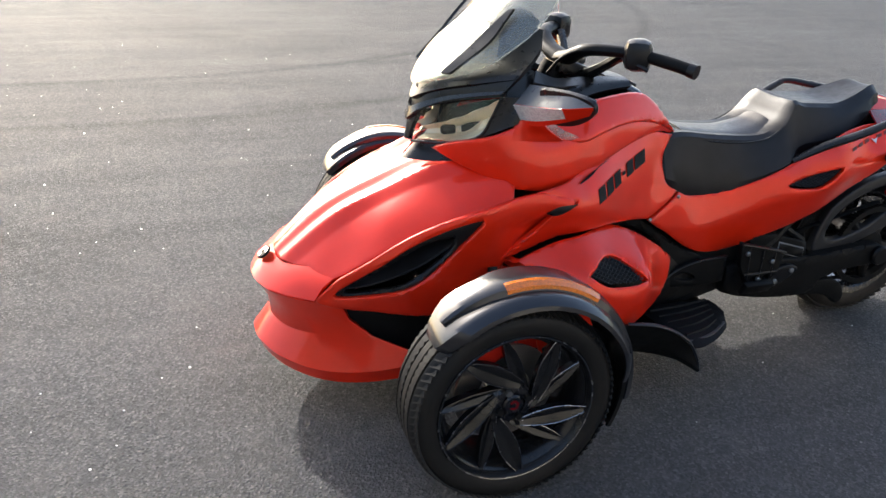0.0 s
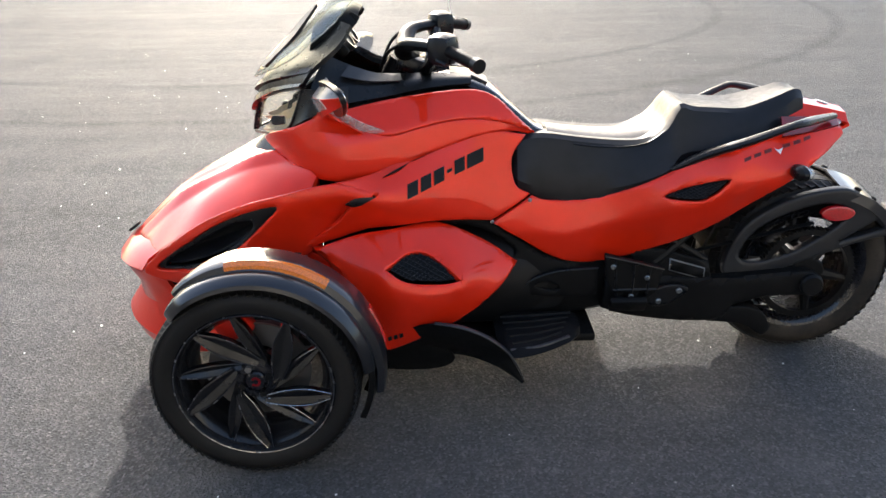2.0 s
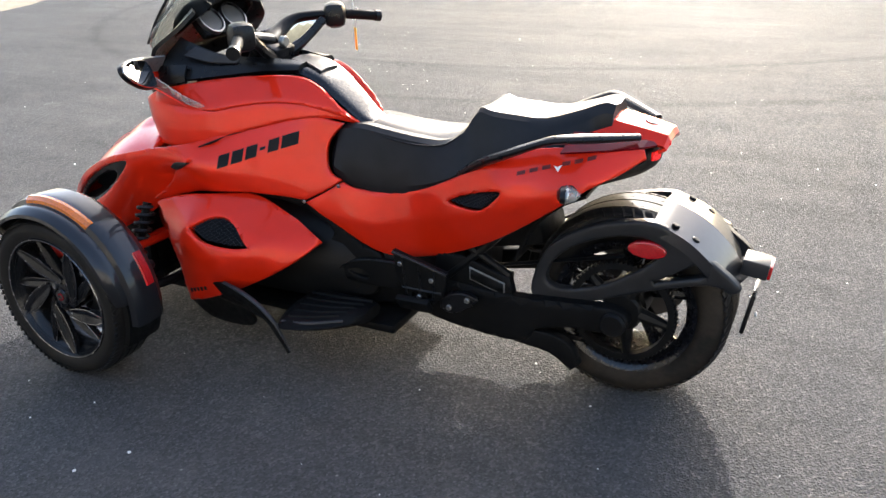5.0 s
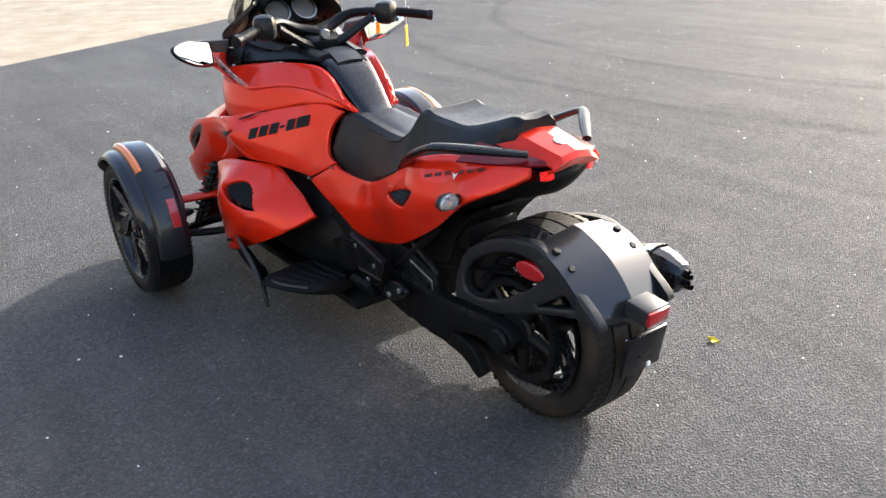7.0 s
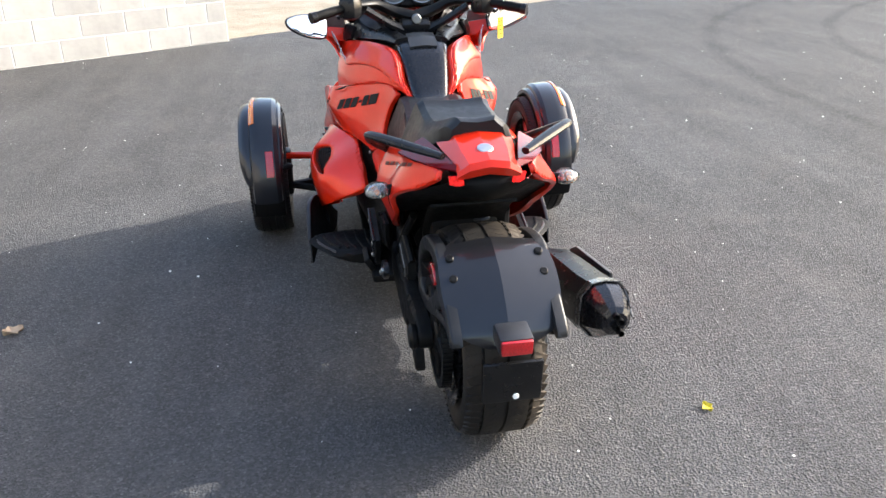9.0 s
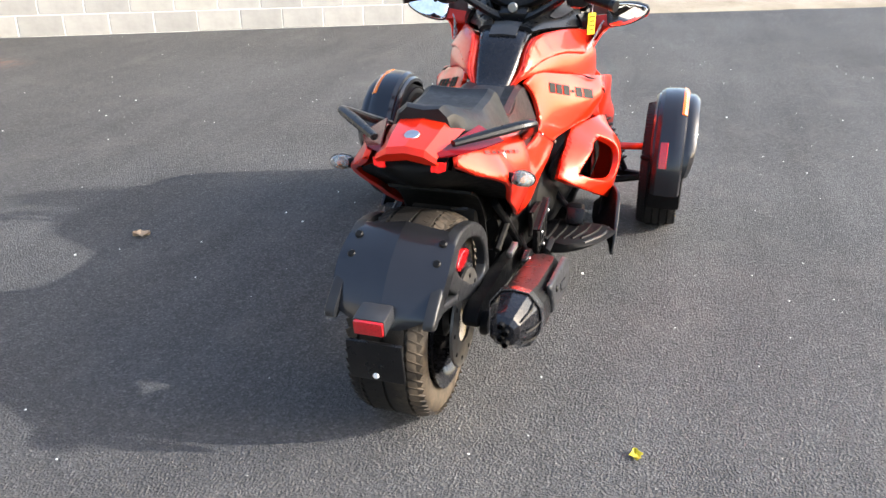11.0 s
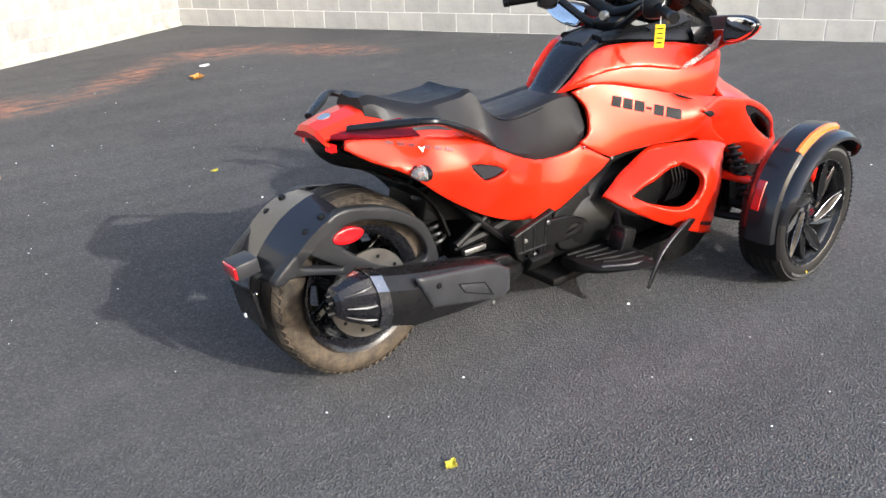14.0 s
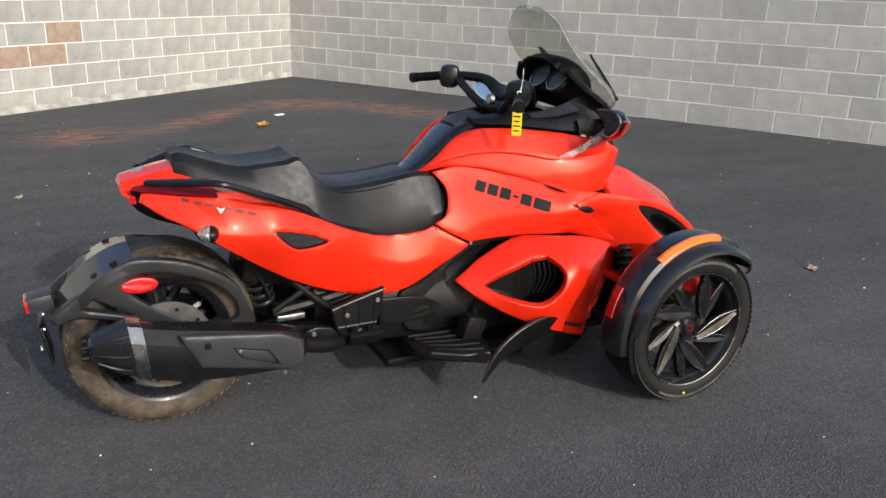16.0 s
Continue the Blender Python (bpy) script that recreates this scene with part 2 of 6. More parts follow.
    def blob(x, y, rx, ry, turn):
        mp = nd(t, "ShaderNodeMapping")
        mp.vector_type = "TEXTURE"
        mp.inputs["Location"].default_value = (x, y, 0)
        mp.inputs["Rotation"].default_value = (0, 0, turn)
        mp.inputs["Scale"].default_value = (rx, ry, 1)
        l.new(c.outputs["Object"], mp.inputs["Vector"])
        ln = nd(t, "ShaderNodeVectorMath")
        ln.operation = "LENGTH"
        l.new(mp.outputs[0], ln.inputs[0])
        return ramp(t, ln.outputs["Value"], (0.25, grey(1)), (1.0, grey(0)))
    total = None
    for args in ((0.18, 4.95, 0.62, 0.5, 0.3), (2.5, 6.2, 0.95, 0.5, -0.1), (3.3, 5.6, 1.1, 0.45, -1.0), (1.3, 5.55, 1.2, 0.3, 0.8)):
        bl = blob(*args)
        if total is None:
            total = bl.outputs[0]
        else:
            mmx = nd(t, "ShaderNodeMath")
            mmx.operation = "MAXIMUM"
            l.new(total, mmx.inputs[0])
            l.new(bl.outputs[0], mmx.inputs[1])
            total = mmx.outputs[0]
    smp = nd(t, "ShaderNodeMapping")
    smp.inputs["Scale"].default_value = (1.0, 2.6, 1)
    smp.inputs["Rotation"].default_value = (0, 0, 0.7)
    l.new(c.outputs["Object"], smp.inputs["Vector"])
    streak = nd(t, "ShaderNodeTexNoise", Scale=4.2, Detail=7.0, Roughness=0.75)
    l.new(smp.outputs[0], streak.inputs["Vector"])
    sm = nd(t, "ShaderNodeMath")
    sm.operation = "MULTIPLY"
    l.new(total, sm.inputs[0])
    l.new(ramp(t, streak.outputs["Fac"], (0.44, grey(0)), (0.60, grey(0.95))).outputs[0], sm.inputs[1])
    mx2 = t.nodes.new("ShaderNodeMix")
    mx2.data_type = "RGBA"
    l.new(sm.outputs[0], mx2.inputs[0])
    l.new(last.outputs[2], mx2.inputs[6])
    mx2.inputs[7].default_value = (0.36, 0.17, 0.115, 1)
    l.new(mx2.outputs[2], p.inputs["Base Color"])
    sepc = t.nodes.new("ShaderNodeSeparateColor")
    l.new(vor.outputs["Color"], sepc.inputs[0])
    l.new(ramp(t, sepc.outputs[1], (0.5, grey(0.8)), (0.95, grey(0.5))).outputs[0], p.inputs["Roughness"])
    p.inputs["Specular IOR Level"].default_value = 0.055
    add = nd(t, "ShaderNodeMath")
    add.operation = "ADD"
    l.new(vor.outputs["Distance"], add.inputs[0])
    l.new(fine.outputs["Fac"], add.inputs[1])
    bump(t, p, add.outputs[0], 1.0, 0.006)
    return m


def gravel():
    m, t, p, l = nodes_of("sandy_gravel")
    n = noise_tex(t, 2.2, 7, 0.7)
    l.new(ramp(t, n.outputs["Fac"], (0.3, (0.22, 0.18, 0.125)), (0.7, (0.36, 0.31, 0.24))).outputs[0], p.inputs["Base Color"])
    p.inputs["Roughness"].default_value = 0.95
    bump(t, p, noise_tex(t, 60, 6, 0.7).outputs["Fac"], 0.8, 0.02)
    return m


def block_mat(name, dark, pale, smear=0.0):
    m, t, p, l = nodes_of(name)
    n = noise_tex(t, 5, 6, 0.65)
    n2 = noise_tex(t, 160, 3, 0.6)
    info = t.nodes.new("ShaderNodeObjectInfo")
    a = ramp(t, n.outputs["Fac"], (0.3, dark), (0.72, pale))
    b = ramp(t, info.outputs["Random"], (0.0, grey(0.86)), (0.5, grey(0.98)), (1.0, (1.08, 1.07, 1.03)))
    mul = t.nodes.new("ShaderNodeMix")
    mul.data_type, mul.blend_type = "RGBA", "MULTIPLY"
    mul.inputs[0].default_value = 1
    l.new(a.outputs[0], mul.inputs[6])
    l.new(b.outputs[0], mul.inputs[7])
    last = mul
    if smear:
        c = t.nodes.new("ShaderNodeTexCoord")
        sep = t.nodes.new("ShaderNodeSeparateXYZ")
        l.new(c.outputs["Generated"], sep.inputs[0])
        far = []
        for axis, gain in ((0, 2.0), (2, 2.0)):
            sub = nd(t, "ShaderNodeMath")
            sub.operation = "SUBTRACT"
            sub.inputs[1].default_value = 0.5
            l.new(sep.outputs[axis], sub.inputs[0])
            ab = nd(t, "ShaderNodeMath")
            ab.operation = "ABSOLUTE"
            l.new(sub.outputs[0], ab.inputs[0])
            sc = nd(t, "ShaderNodeMath")
            sc.operation = "MULTIPLY"
            sc.inputs[1].default_value = gain
            l.new(ab.outputs[0], sc.inputs[0])
            far.append(sc)
        mxm = nd(t, "ShaderNodeMath")
        mxm.operation = "MAXIMUM"
        l.new(far[0].outputs[0], mxm.inputs[0])
        l.new(far[1].outputs[0], mxm.inputs[1])
        wash = noise_tex(t, 3.2, 6, 0.7)
        add = nd(t, "ShaderNodeMath")
        add.operation = "MULTIPLY_ADD"
        add.inputs[1].default_value = 0.75
        l.new(wash.outputs["Fac"], add.inputs[0])
        l.new(mxm.outputs[0], add.inputs[2])
        lime = t.nodes.new("ShaderNodeMix")
        lime.data_type = "RGBA"
        l.new(ramp(t, add.outputs[0], (1.0, grey(0)), (1.38, grey(smear))).outputs[0], lime.inputs[0])
        l.new(mul.outputs[2], lime.inputs[6])
        lime.inputs[7].default_value = (0.60, 0.59, 0.55, 1)
        last = lime
    l.new(last.outputs[2], p.inputs["Base Color"])
    p.inputs["Roughness"].default_value = 0.9
    bump(t, p, n2.outputs["Fac"], 0.35, 0.003)
    return m


ASPHALT = asphalt()
GRAVEL = gravel()
BLOCK = block_mat("grey_concrete_block", (0.30, 0.296, 0.28), (0.40, 0.394, 0.372))
BLOCK_PALE = block_mat("lime_streaked_block", (0.24, 0.237, 0.223), (0.38, 0.375, 0.352), 0.8)
BRICKISH = plastic("brown_tinted_block", (0.29, 0.215, 0.165), 0.9, 160, 0.5, 0.18)
PARGING = block_mat("stained_pale_parging", (0.20, 0.20, 0.17), (0.52, 0.51, 0.46))
MORTAR = plastic("pale_mortar", (0.62, 0.615, 0.59), 0.95, 120, 0.5, 0.1)


# ---- mesh helpers ----
def part(name, bm, material, parent=None, label="", sharp=35):
    me = bpy.data.meshes.new(name)
    bm.normal_update()
    bm.to_mesh(me)
    bm.free()
    me.materials.append(material)
    for f in me.polygons:
        f.use_smooth = True
    me.set_sharp_from_angle(angle=radians(sharp))
    ob = new(name, me)
    ob.parent = parent
    return tagged(ob, label)


def flipped(bm):
    c = bm.copy()
    for v in c.verts:
        v.co.y = -v.co.y
    bmesh.ops.reverse_faces(c, faces=c.faces)
    return c


def pair(name, bm, material, parent=None, label="", sharp=35):
    other = flipped(bm)
    return part(name, bm, material, parent, label, sharp), part(name, other, material, parent, label, sharp)


def catmull(pts, per, closed=False):
    """A smooth curve through points (tuples of any length)."""
    p = [np.array(q, float) for q in pts]
    n = len(p)
    out = []
    for i in range(n if closed else n - 1):
        if closed:
            a, b, c, d = p[i - 1], p[i], p[(i + 1) % n], p[(i + 2) % n]
        else:
            b, c = p[i], p[i + 1]
            a = p[i - 1] if i else 2 * b - c
            d = p[i + 2] if i + 2 < n else 2 * c - b
        for k in range(per):
            s = k / per
            out.append(0.5 * (2 * b + (c - a) * s + (2 * a - 5 * b + 4 * c - d) * s * s + (3 * b - 3 * c + d - a) * s ** 3))
    if not closed:
        out.append(p[-1])
    return out


def grid_mesh(rows, wrap=False, caps=False):
    bm = bmesh.new()
    vs = [[bm.verts.new(q) for q in r] for r in rows]
    m = len(rows[0])
    for i in range(len(rows) - 1):
        for j in range(m if wrap else m - 1):
            k = (j + 1) % m
            bm.faces.new((vs[i][j], vs[i][k], vs[i + 1][k], vs[i + 1][j]))
    if caps:
        bm.faces.new(vs[0][::-1])
        bm.faces.new(vs[-1])
    return bm


def fix(bm):
    bmesh.ops.remove_doubles(bm, verts=bm.verts, dist=1e-5)
    bmesh.ops.recalc_face_normals(bm, faces=bm.faces)
    return bm


def grid_fix(rows):
    return fix(grid_mesh(rows))


def fold(f, xs, zs, slope, below=True):
    """The flank f, turned inwards below (or above) a crease line z(x)."""
    def g(x, z):
        d = float(np.interp(x, xs, zs)) - z
        return f(x, z) - slope * max(0.0, d if below else -d)
    return g


def loft(rows, nu=5, nv=5, wrap=False, caps=False):
    """A smooth skin through rows of control points."""
    fine = [catmull(r, nv, wrap) for r in rows]
    m = len(fine[0])
    cols = [catmull([r[j] for r in fine], nu) for j in range(m)]
    return fix(grid_mesh([[cols[j][i] for j in range(m)] for i in range(len(cols[0]))], wrap, caps))


def shell(bm, thick):
    """Gives a skin thickness along its normals and closes its rim."""
    bm.normal_update()
    vs, fs = bm.verts[:], bm.faces[:]
    rim = [(e.verts[0], e.verts[1], e.link_faces[0]) for e in bm.edges if len(e.link_faces) == 1]
    twin = {v: bm.verts.new(v.co + v.normal * thick) for v in vs}
    for f in fs:
        bm.faces.new([twin[v] for v in reversed(f.verts)])
    for a, b, f in rim:
        bm.faces.new((a, b, twin[b], twin[a]))
    bmesh.ops.recalc_face_normals(bm, faces=bm.faces)
    return bm


def inside(q, poly):
    x, y = q
    c = False
    for (x0, y0), (x1, y1) in zip(poly, poly[1:] + poly[:1]):
        if (y0 > y) != (y1 > y) and x < (x1 - x0) * (y - y0) / (y1 - y0) + x0:
            c = not c
    return c


def rim_distance(q, loops):
    best = 9.0
    p = Vector(q)
    for lp in loops:
        for a, b in zip(lp, lp[1:] + lp[:1]):
            a, b = Vector(a), Vector(b)
            d = b - a
            s = max(0, min(1, (p - a).dot(d) / max(d.length_squared, 1e-12)))
            best = min(best, (p - a - d * s).length)
    return best


def smooth_loop(lp, per):
    """A closed curve through points; a point with a third value is a sharp corner."""
    n = len(lp)
    corners = [i for i in range(n) if len(lp[i]) > 2]
    if not corners:
        return [tuple(q) for q in catmull(lp, per, True)]
    out = []
    for k, a in enumerate(corners):
        b = corners[(k + 1) % len(corners)]
        m = (b - a) % n or n
        run = [lp[(a + j) % n][:2] for j in range(m + 1)]
        out += [tuple(q) for q in catmull(run, per)[:-1]]
    return out


def sheet(outline, lift, step=0.02, thick=0.012, roll=0.008, holes=(), per=4, smooth=True):
    """A moulded panel: an outline in (u, v), lifted by lift(u, v) -> (point, outward), with rolled edges."""
    from mathutils.geometry import delaunay_2d_cdt
    loops = []
    for lp in (outline, *holes):
        pts = smooth_loop(lp, per) if smooth else [tuple(q[:2]) for q in lp]
        dense = []
        for a, b in zip(pts, pts[1:] + pts[:1]):
            n = max(1, int((Vector(b) - Vector(a)).length / step))
            dense += [(a[0] + (b[0] - a[0]) * k / n, a[1] + (b[1] - a[1]) * k / n) for k in range(n)]
        loops.append(dense)
    pts, edges = [], []
    for lp in loops:
        o = len(pts)
        pts += lp
        edges += [(o + i, o + (i + 1) % len(lp)) for i in range(len(lp))]
    us, vs = [q[0] for q in loops[0]], [q[1] for q in loops[0]]
    rings = (roll * 0.12, roll * 0.45, roll) if roll else ()
    inner = []
    u = min(us)
    row = 0
    while u < max(us):
        v = min(vs) + (step / 2 if row % 2 else 0)
        while v < max(vs):
            q = (u, v)
            if inside(q, loops[0]) and not any(inside(q, h) for h in loops[1:]) and rim_distance(q, loops) > max(roll * 1.3, step * 0.4):
                inner.append(q)
            v += step
        u += step * 0.87
        row += 1
    for lp in loops:
        n = len(lp)
        for i in range(n):
            a, b, c = Vector(lp[i - 1]), Vector(lp[i]), Vector(lp[(i + 1) % n])
            d = (c - a).normalized()
            for side in (1, -1):
                nr = Vector((-d.y, d.x)) * side
                if inside(tuple(b + nr * 1e-3), loops[0]) and not any(inside(tuple(b + nr * 1e-3), h) for h in loops[1:]):
                    for r in rings:
                        q = tuple(b + nr * r)
                        if rim_distance(q, loops) > r * 0.85:
                            inner.append(q)
    allp = [Vector(q) for q in pts + inner]
    verts, _, faces, *_ = delaunay_2d_cdt(allp, edges, [], 0, 1e-6)
    bm = bmesh.new()
    front, back = [], []
    for q in verts:
        p, out = lift(q.x, q.y)
        p, out = Vector(p), Vector(out)
        d = rim_distance(q, loops) if roll else 1
        drop = 0 if d >= roll or not roll else roll * (1 - math.sqrt(max(0, 1 - (1 - d / roll) ** 2)))
        front.append(bm.verts.new(p - out * drop))
        back.append(bm.verts.new(p - out * (thick + roll)))
    count = collections.Counter()
    keep = []
    for f in faces:
        c = sum((verts[i] for i in f), Vector((0, 0))) / 3
        if inside(tuple(c), loops[0]) and not any(inside(tuple(c), h) for h in loops[1:]):
            keep.append(f)
            for a, b in zip(f, f[1:] + f[:1]):
                count[frozenset((a, b))] += 1
    for f in keep:
        bm.faces.new([front[i] for i in f])
        bm.faces.new([back[i] for i in reversed(f)])
        for a, b in zip(f, f[1:] + f[:1]):
            if count[frozenset((a, b))] == 1:
                bm.faces.new((front[b], front[a], back[a], back[b]))
    bmesh.ops.delete(bm, geom=[v for v in bm.verts if not v.link_faces], context="VERTS")
    bmesh.ops.recalc_face_normals(bm, faces=bm.faces)
    return bm


def box(size, at=(0, 0, 0), bevel=0.004, seg=2, rot=None, taper=None):
    bm = bmesh.new()
    bmesh.ops.create_cube(bm, size=1)
    for v in bm.verts:
        if taper and v.co.x > 0:
            v.co.y *= taper
            v.co.z *= taper
        v.co = Vector((v.co.x * size[0], v.co.y * size[1], v.co.z * size[2]))
    if bevel:
        bmesh.ops.bevel(bm, geom=bm.edges[:], offset=bevel, segments=seg, profile=0.5, affect="EDGES")
    m = Matrix.Translation(at) @ (Euler([radians(a) for a in rot]).to_matrix().to_4x4() if rot else Matrix())
    bm.transform(m)
    return bm


def merge(*bms):
    out = bmesh.new()
    for b in bms:
        me = bpy.data.meshes.new("tmp")
        b.to_mesh(me)
        out.from_mesh(me)
        b.free()
        bpy.data.meshes.remove(me)
    return out


def tube(path, radius, seg=10, per=5, flat=1.0, caps=True):
    """A round bar along a smooth path; radius is a number or one for each control point; flat squeezes it in height."""
    rr = radius if isinstance(radius, (list, tuple)) else [radius] * len(path)
    pts = catmull([(*p, r) for p, r in zip(path, rr)], per)
    rows = []
    up = Vector((0, 0, 1))
    for i, q in enumerate(pts):
        a, b = Vector(pts[max(0, i - 1)][:3]), Vector(pts[min(len(pts) - 1, i + 1)][:3])
        d = (b - a).normalized()
        side = d.cross(up)
        side = side.normalized() if side.length > 0.05 else Vector((0, 1, 0))
        nrm = side.cross(d).normalized()
        rows.append([Vector(q[:3]) + side * math.cos(k * math.tau / seg) * q[3] + nrm * math.sin(k * math.tau / seg) * q[3] * flat for k in range(seg)])
    return fix(grid_mesh(rows, True, caps))


def turned(profile, axis="y", seg=48, at=(0, 0, 0), a0=0, a1=360, caps=False):
    """A profile of (offset along the axis, radius) turned about the axis."""
    rows = []
    full = abs(a1 - a0) >= 360
    n = seg if full else seg + 1
    for i in range(n):
        a = radians(a0 + (a1 - a0) * i / seg)
        c, s = math.cos(a), math.sin(a)
        if axis == "y":
            rows.append([Vector(at) + Vector((c * r, o, s * r)) for o, r in profile])
        else:
            rows.append([Vector(at) + Vector((o, c * r, s * r)) for o, r in profile])
    if full:
        rows.append(rows[0])
    bm = grid_mesh(rows)
    return fix(bm)


def disc(radius, thick, at, axis="y", seg=24, bevel=0.0):
    h = thick / 2
    b = min(bevel, h)
    return turned([(-h, 0.0001), (-h, radius - b), (-h + b, radius), (h - b, radius), (h, radius - b), (h, 0.0001)], axis, seg, at)


def spring(a, b, radius, wire, turns):
    a, b = Vector(a), Vector(b)
    d = (b - a)
    z = d.normalized()
    x = z.cross(Vector((0, 1, 0.3))).normalized()
    y = z.cross(x)
    pts = []
    n = turns * 12
    for i in range(n + 1):
        an = i / 12 * math.tau
        pts.append(a + d * i / n + x * math.cos(an) * radius + y * math.sin(an) * radius)
    return tube([tuple(p) for p in pts], wire, 6, 1)


def plate(outline, y0, y1, bevel=0.003, holes=(), step=0.03, smooth=False, per=3):
    """A flat plate in (x, z) between two y values."""
    s = 1 if y1 > y0 else -1
    return sheet(outline, lambda u, v: ((u, y1, v), (0, s, 0)), step, abs(y1 - y0) - bevel, bevel, holes, per, smooth)


def rbf(rows):
    """A smooth function of two variables through rows of (u, v, value)."""
    q = np.array(rows, float)
    n = len(q)
    d = np.linalg.norm(q[:, None, :2] - q[None, :, :2], axis=2)
    k = np.where(d > 0, d * d * np.log(np.maximum(d, 1e-9)), 0) + np.eye(n) * 2e-4
    pm = np.c_[np.ones(n), q[:, :2]]
    w = np.linalg.solve(np.block([[k, pm], [pm.T, np.zeros((3, 3))]]), np.r_[q[:, 2], 0, 0, 0])

    def f(u, v):
        r = np.hypot(q[:, 0] - u, q[:, 1] - v)
        kk = np.where(r > 0, r * r * np.log(np.maximum(r, 1e-9)), 0)
        return float(kk @ w[:n] + w[n] + w[n + 1] * u + w[n + 2] * v)
    return f


def side_lift(f, off=0.0):
    """Lifts (x, z) to the left flank y = f(x, z)."""
    def lift(x, z):
        y = f(x, z) + off
        gx, gz = (f(x + 0.01, z) - y + off) / 0.01, (f(x, z + 0.01) - y + off) / 0.01
        return (x, y, z), Vector((-gx, 1, -gz)).normalized()
    return lift


# ---- ground and walls ----
WALL_END = Vector((7.45, 1.28, 0))
CORNER = Vector((3.13, 8.77, 0))
FAR_DIR = (WALL_END - CORNER).normalized()
LEFT_DIR = Vector((-0.82, -0.572, 0)).normalized()


def ground():
    """One sheet out to the horizon, finer and gently uneven near the vehicle."""
    ticks = [-900, -300, -100, -40, -20] + [i * 1.0 - 12 for i in range(25)] + [20, 40, 100, 300, 900]
    rows = [[(x, y, 0.0 if max(abs(x), abs(y)) < 4 else -0.012 * noise.noise(Vector((x * 0.2, y * 0.2, 3)))) for y in ticks] for x in ticks]
    bm = fix(grid_mesh(rows))
    for f in bm.faces:
        if f.normal.z < 0:
            f.normal_flip()
    return tagged(part("ground", bm, ASPHALT), "dark worn asphalt lot with pale stone specks and red earth stains", "ground", kind="structure")


ground()

# bare sandy lot beyond the end of the wall: a low uneven bed on the asphalt's edge
edge_dir = Vector((0.47, -0.883, 0)).normalized()
out_dir = Vector((0.883, 0.47, 0))
rows = []
for i in range(60):
    base = WALL_END + Vector((0.15, 0.0, 0)) + edge_dir * (i * 0.45 - 2.2)
    wob = 0.09 * noise.noise(Vector((i * 0.9, 0, 0)))
    rows.append([base + out_dir * (d + (wob if d < 1 else 0)) + Vector((0, 0, h)) for d, h in ((0, -0.02), (0.12, 0.018), (1, 0.05), (5, 0.12), (40, 0.2), (400, 0.3))])
bm = fix(grid_mesh(rows))
for f in bm.faces:
    if f.normal.z < 0:
        f.normal_flip()
tagged(part("gravel_lot", bm, GRAVEL), "pale sandy gravel lot beyond the asphalt edge", "gravel", kind="structure")

BW, BH, BD, JOINT = 0.42, 0.211, 0.19, 0.010


def block_mesh(length):
    bm = box((length - JOINT, BD, BH - JOINT), (0, 0, 0), 0.004, 1)
    me = bpy.data.meshes.new("block")
    bm.to_mesh(me)
    bm.free()
    return me


FAR_BW = 0.432


def block_set(length, *materials):
    """Full and half blocks of one length in one material, then full blocks in the others."""
    full, half = block_mesh(length), block_mesh(length / 2)
    full.materials.append(materials[0]), half.materials.append(materials[0])
    more = []
    for m in materials[1:]:
        more.append(full.copy())
        more[-1].materials[0] = m
    return (full, half, *more)


def block_wall(name, start, along, inward, count, courses, loose, bw, first, meshes, brown=(), label=""):
    """A wall of concrete blocks: a mortar core, single blocks in the lower courses, the rest joined."""
    full, half = meshes[:2]
    turn = Matrix((along, inward, Vector((0, 0, 1)))).transposed().to_4x4()
    length = count * bw
    core = box((length, BD - 0.008, courses * BH), (length / 2, -BD / 2, courses * BH / 2), 0)
    core.transform(Matrix.Translation(start) @ turn)
    wall = tagged(part(name, core, MORTAR), label, "wall", kind="structure")
    rest = []
    for c in range(courses):
        off = 0 if c % 2 == first else bw / 2
        spans = ([(0, bw / 2)] if off else []) + [(off + i * bw, bw) for i in range(count - (1 if off else 0))]
        if off:
            spans.append((length - bw / 2, bw / 2))
        for i, (a, w) in enumerate(spans):
            m = Matrix.Translation(start) @ turn @ Matrix.Translation((a + w / 2, -BD / 2 + random.uniform(-0.0015, 0.0015), (c + 0.5) * BH))
            mesh = half if w < bw else meshes[2] if (c, i) in brown else full
            if c < loose:
                ob = new("block", mesh)
                ob.parent = wall
                ob.matrix_basis = m
            else:
                b = box((w - JOINT, BD, BH - JOINT), (0, 0, 0), 0)
                b.transform(m)
                rest.append(b)
    if rest:
        ob = part("upper_blocks", merge(*rest), full.materials[0], wall)
        ob["kind"] = "stuff"
    return wall


BACK_OUT = Vector((-FAR_DIR.y, FAR_DIR.x, 0))
if BACK_OUT.dot(CORNER) > 0:
    BACK_OUT = -BACK_OUT
LEFT_OUT = Vector((-LEFT_DIR.y, LEFT_DIR.x, 0))
if LEFT_OUT.dot(CORNER) > 0:
    LEFT_OUT = -LEFT_OUT
nfar = round((WALL_END - CORNER).length / FAR_BW)


# ---- three-wheeled motorcycle ----
BIKE = tagged(new("three_wheeled_motorcycle"), "red and black three-wheeled roadster motorcycle parked on asphalt", "motorcycle")

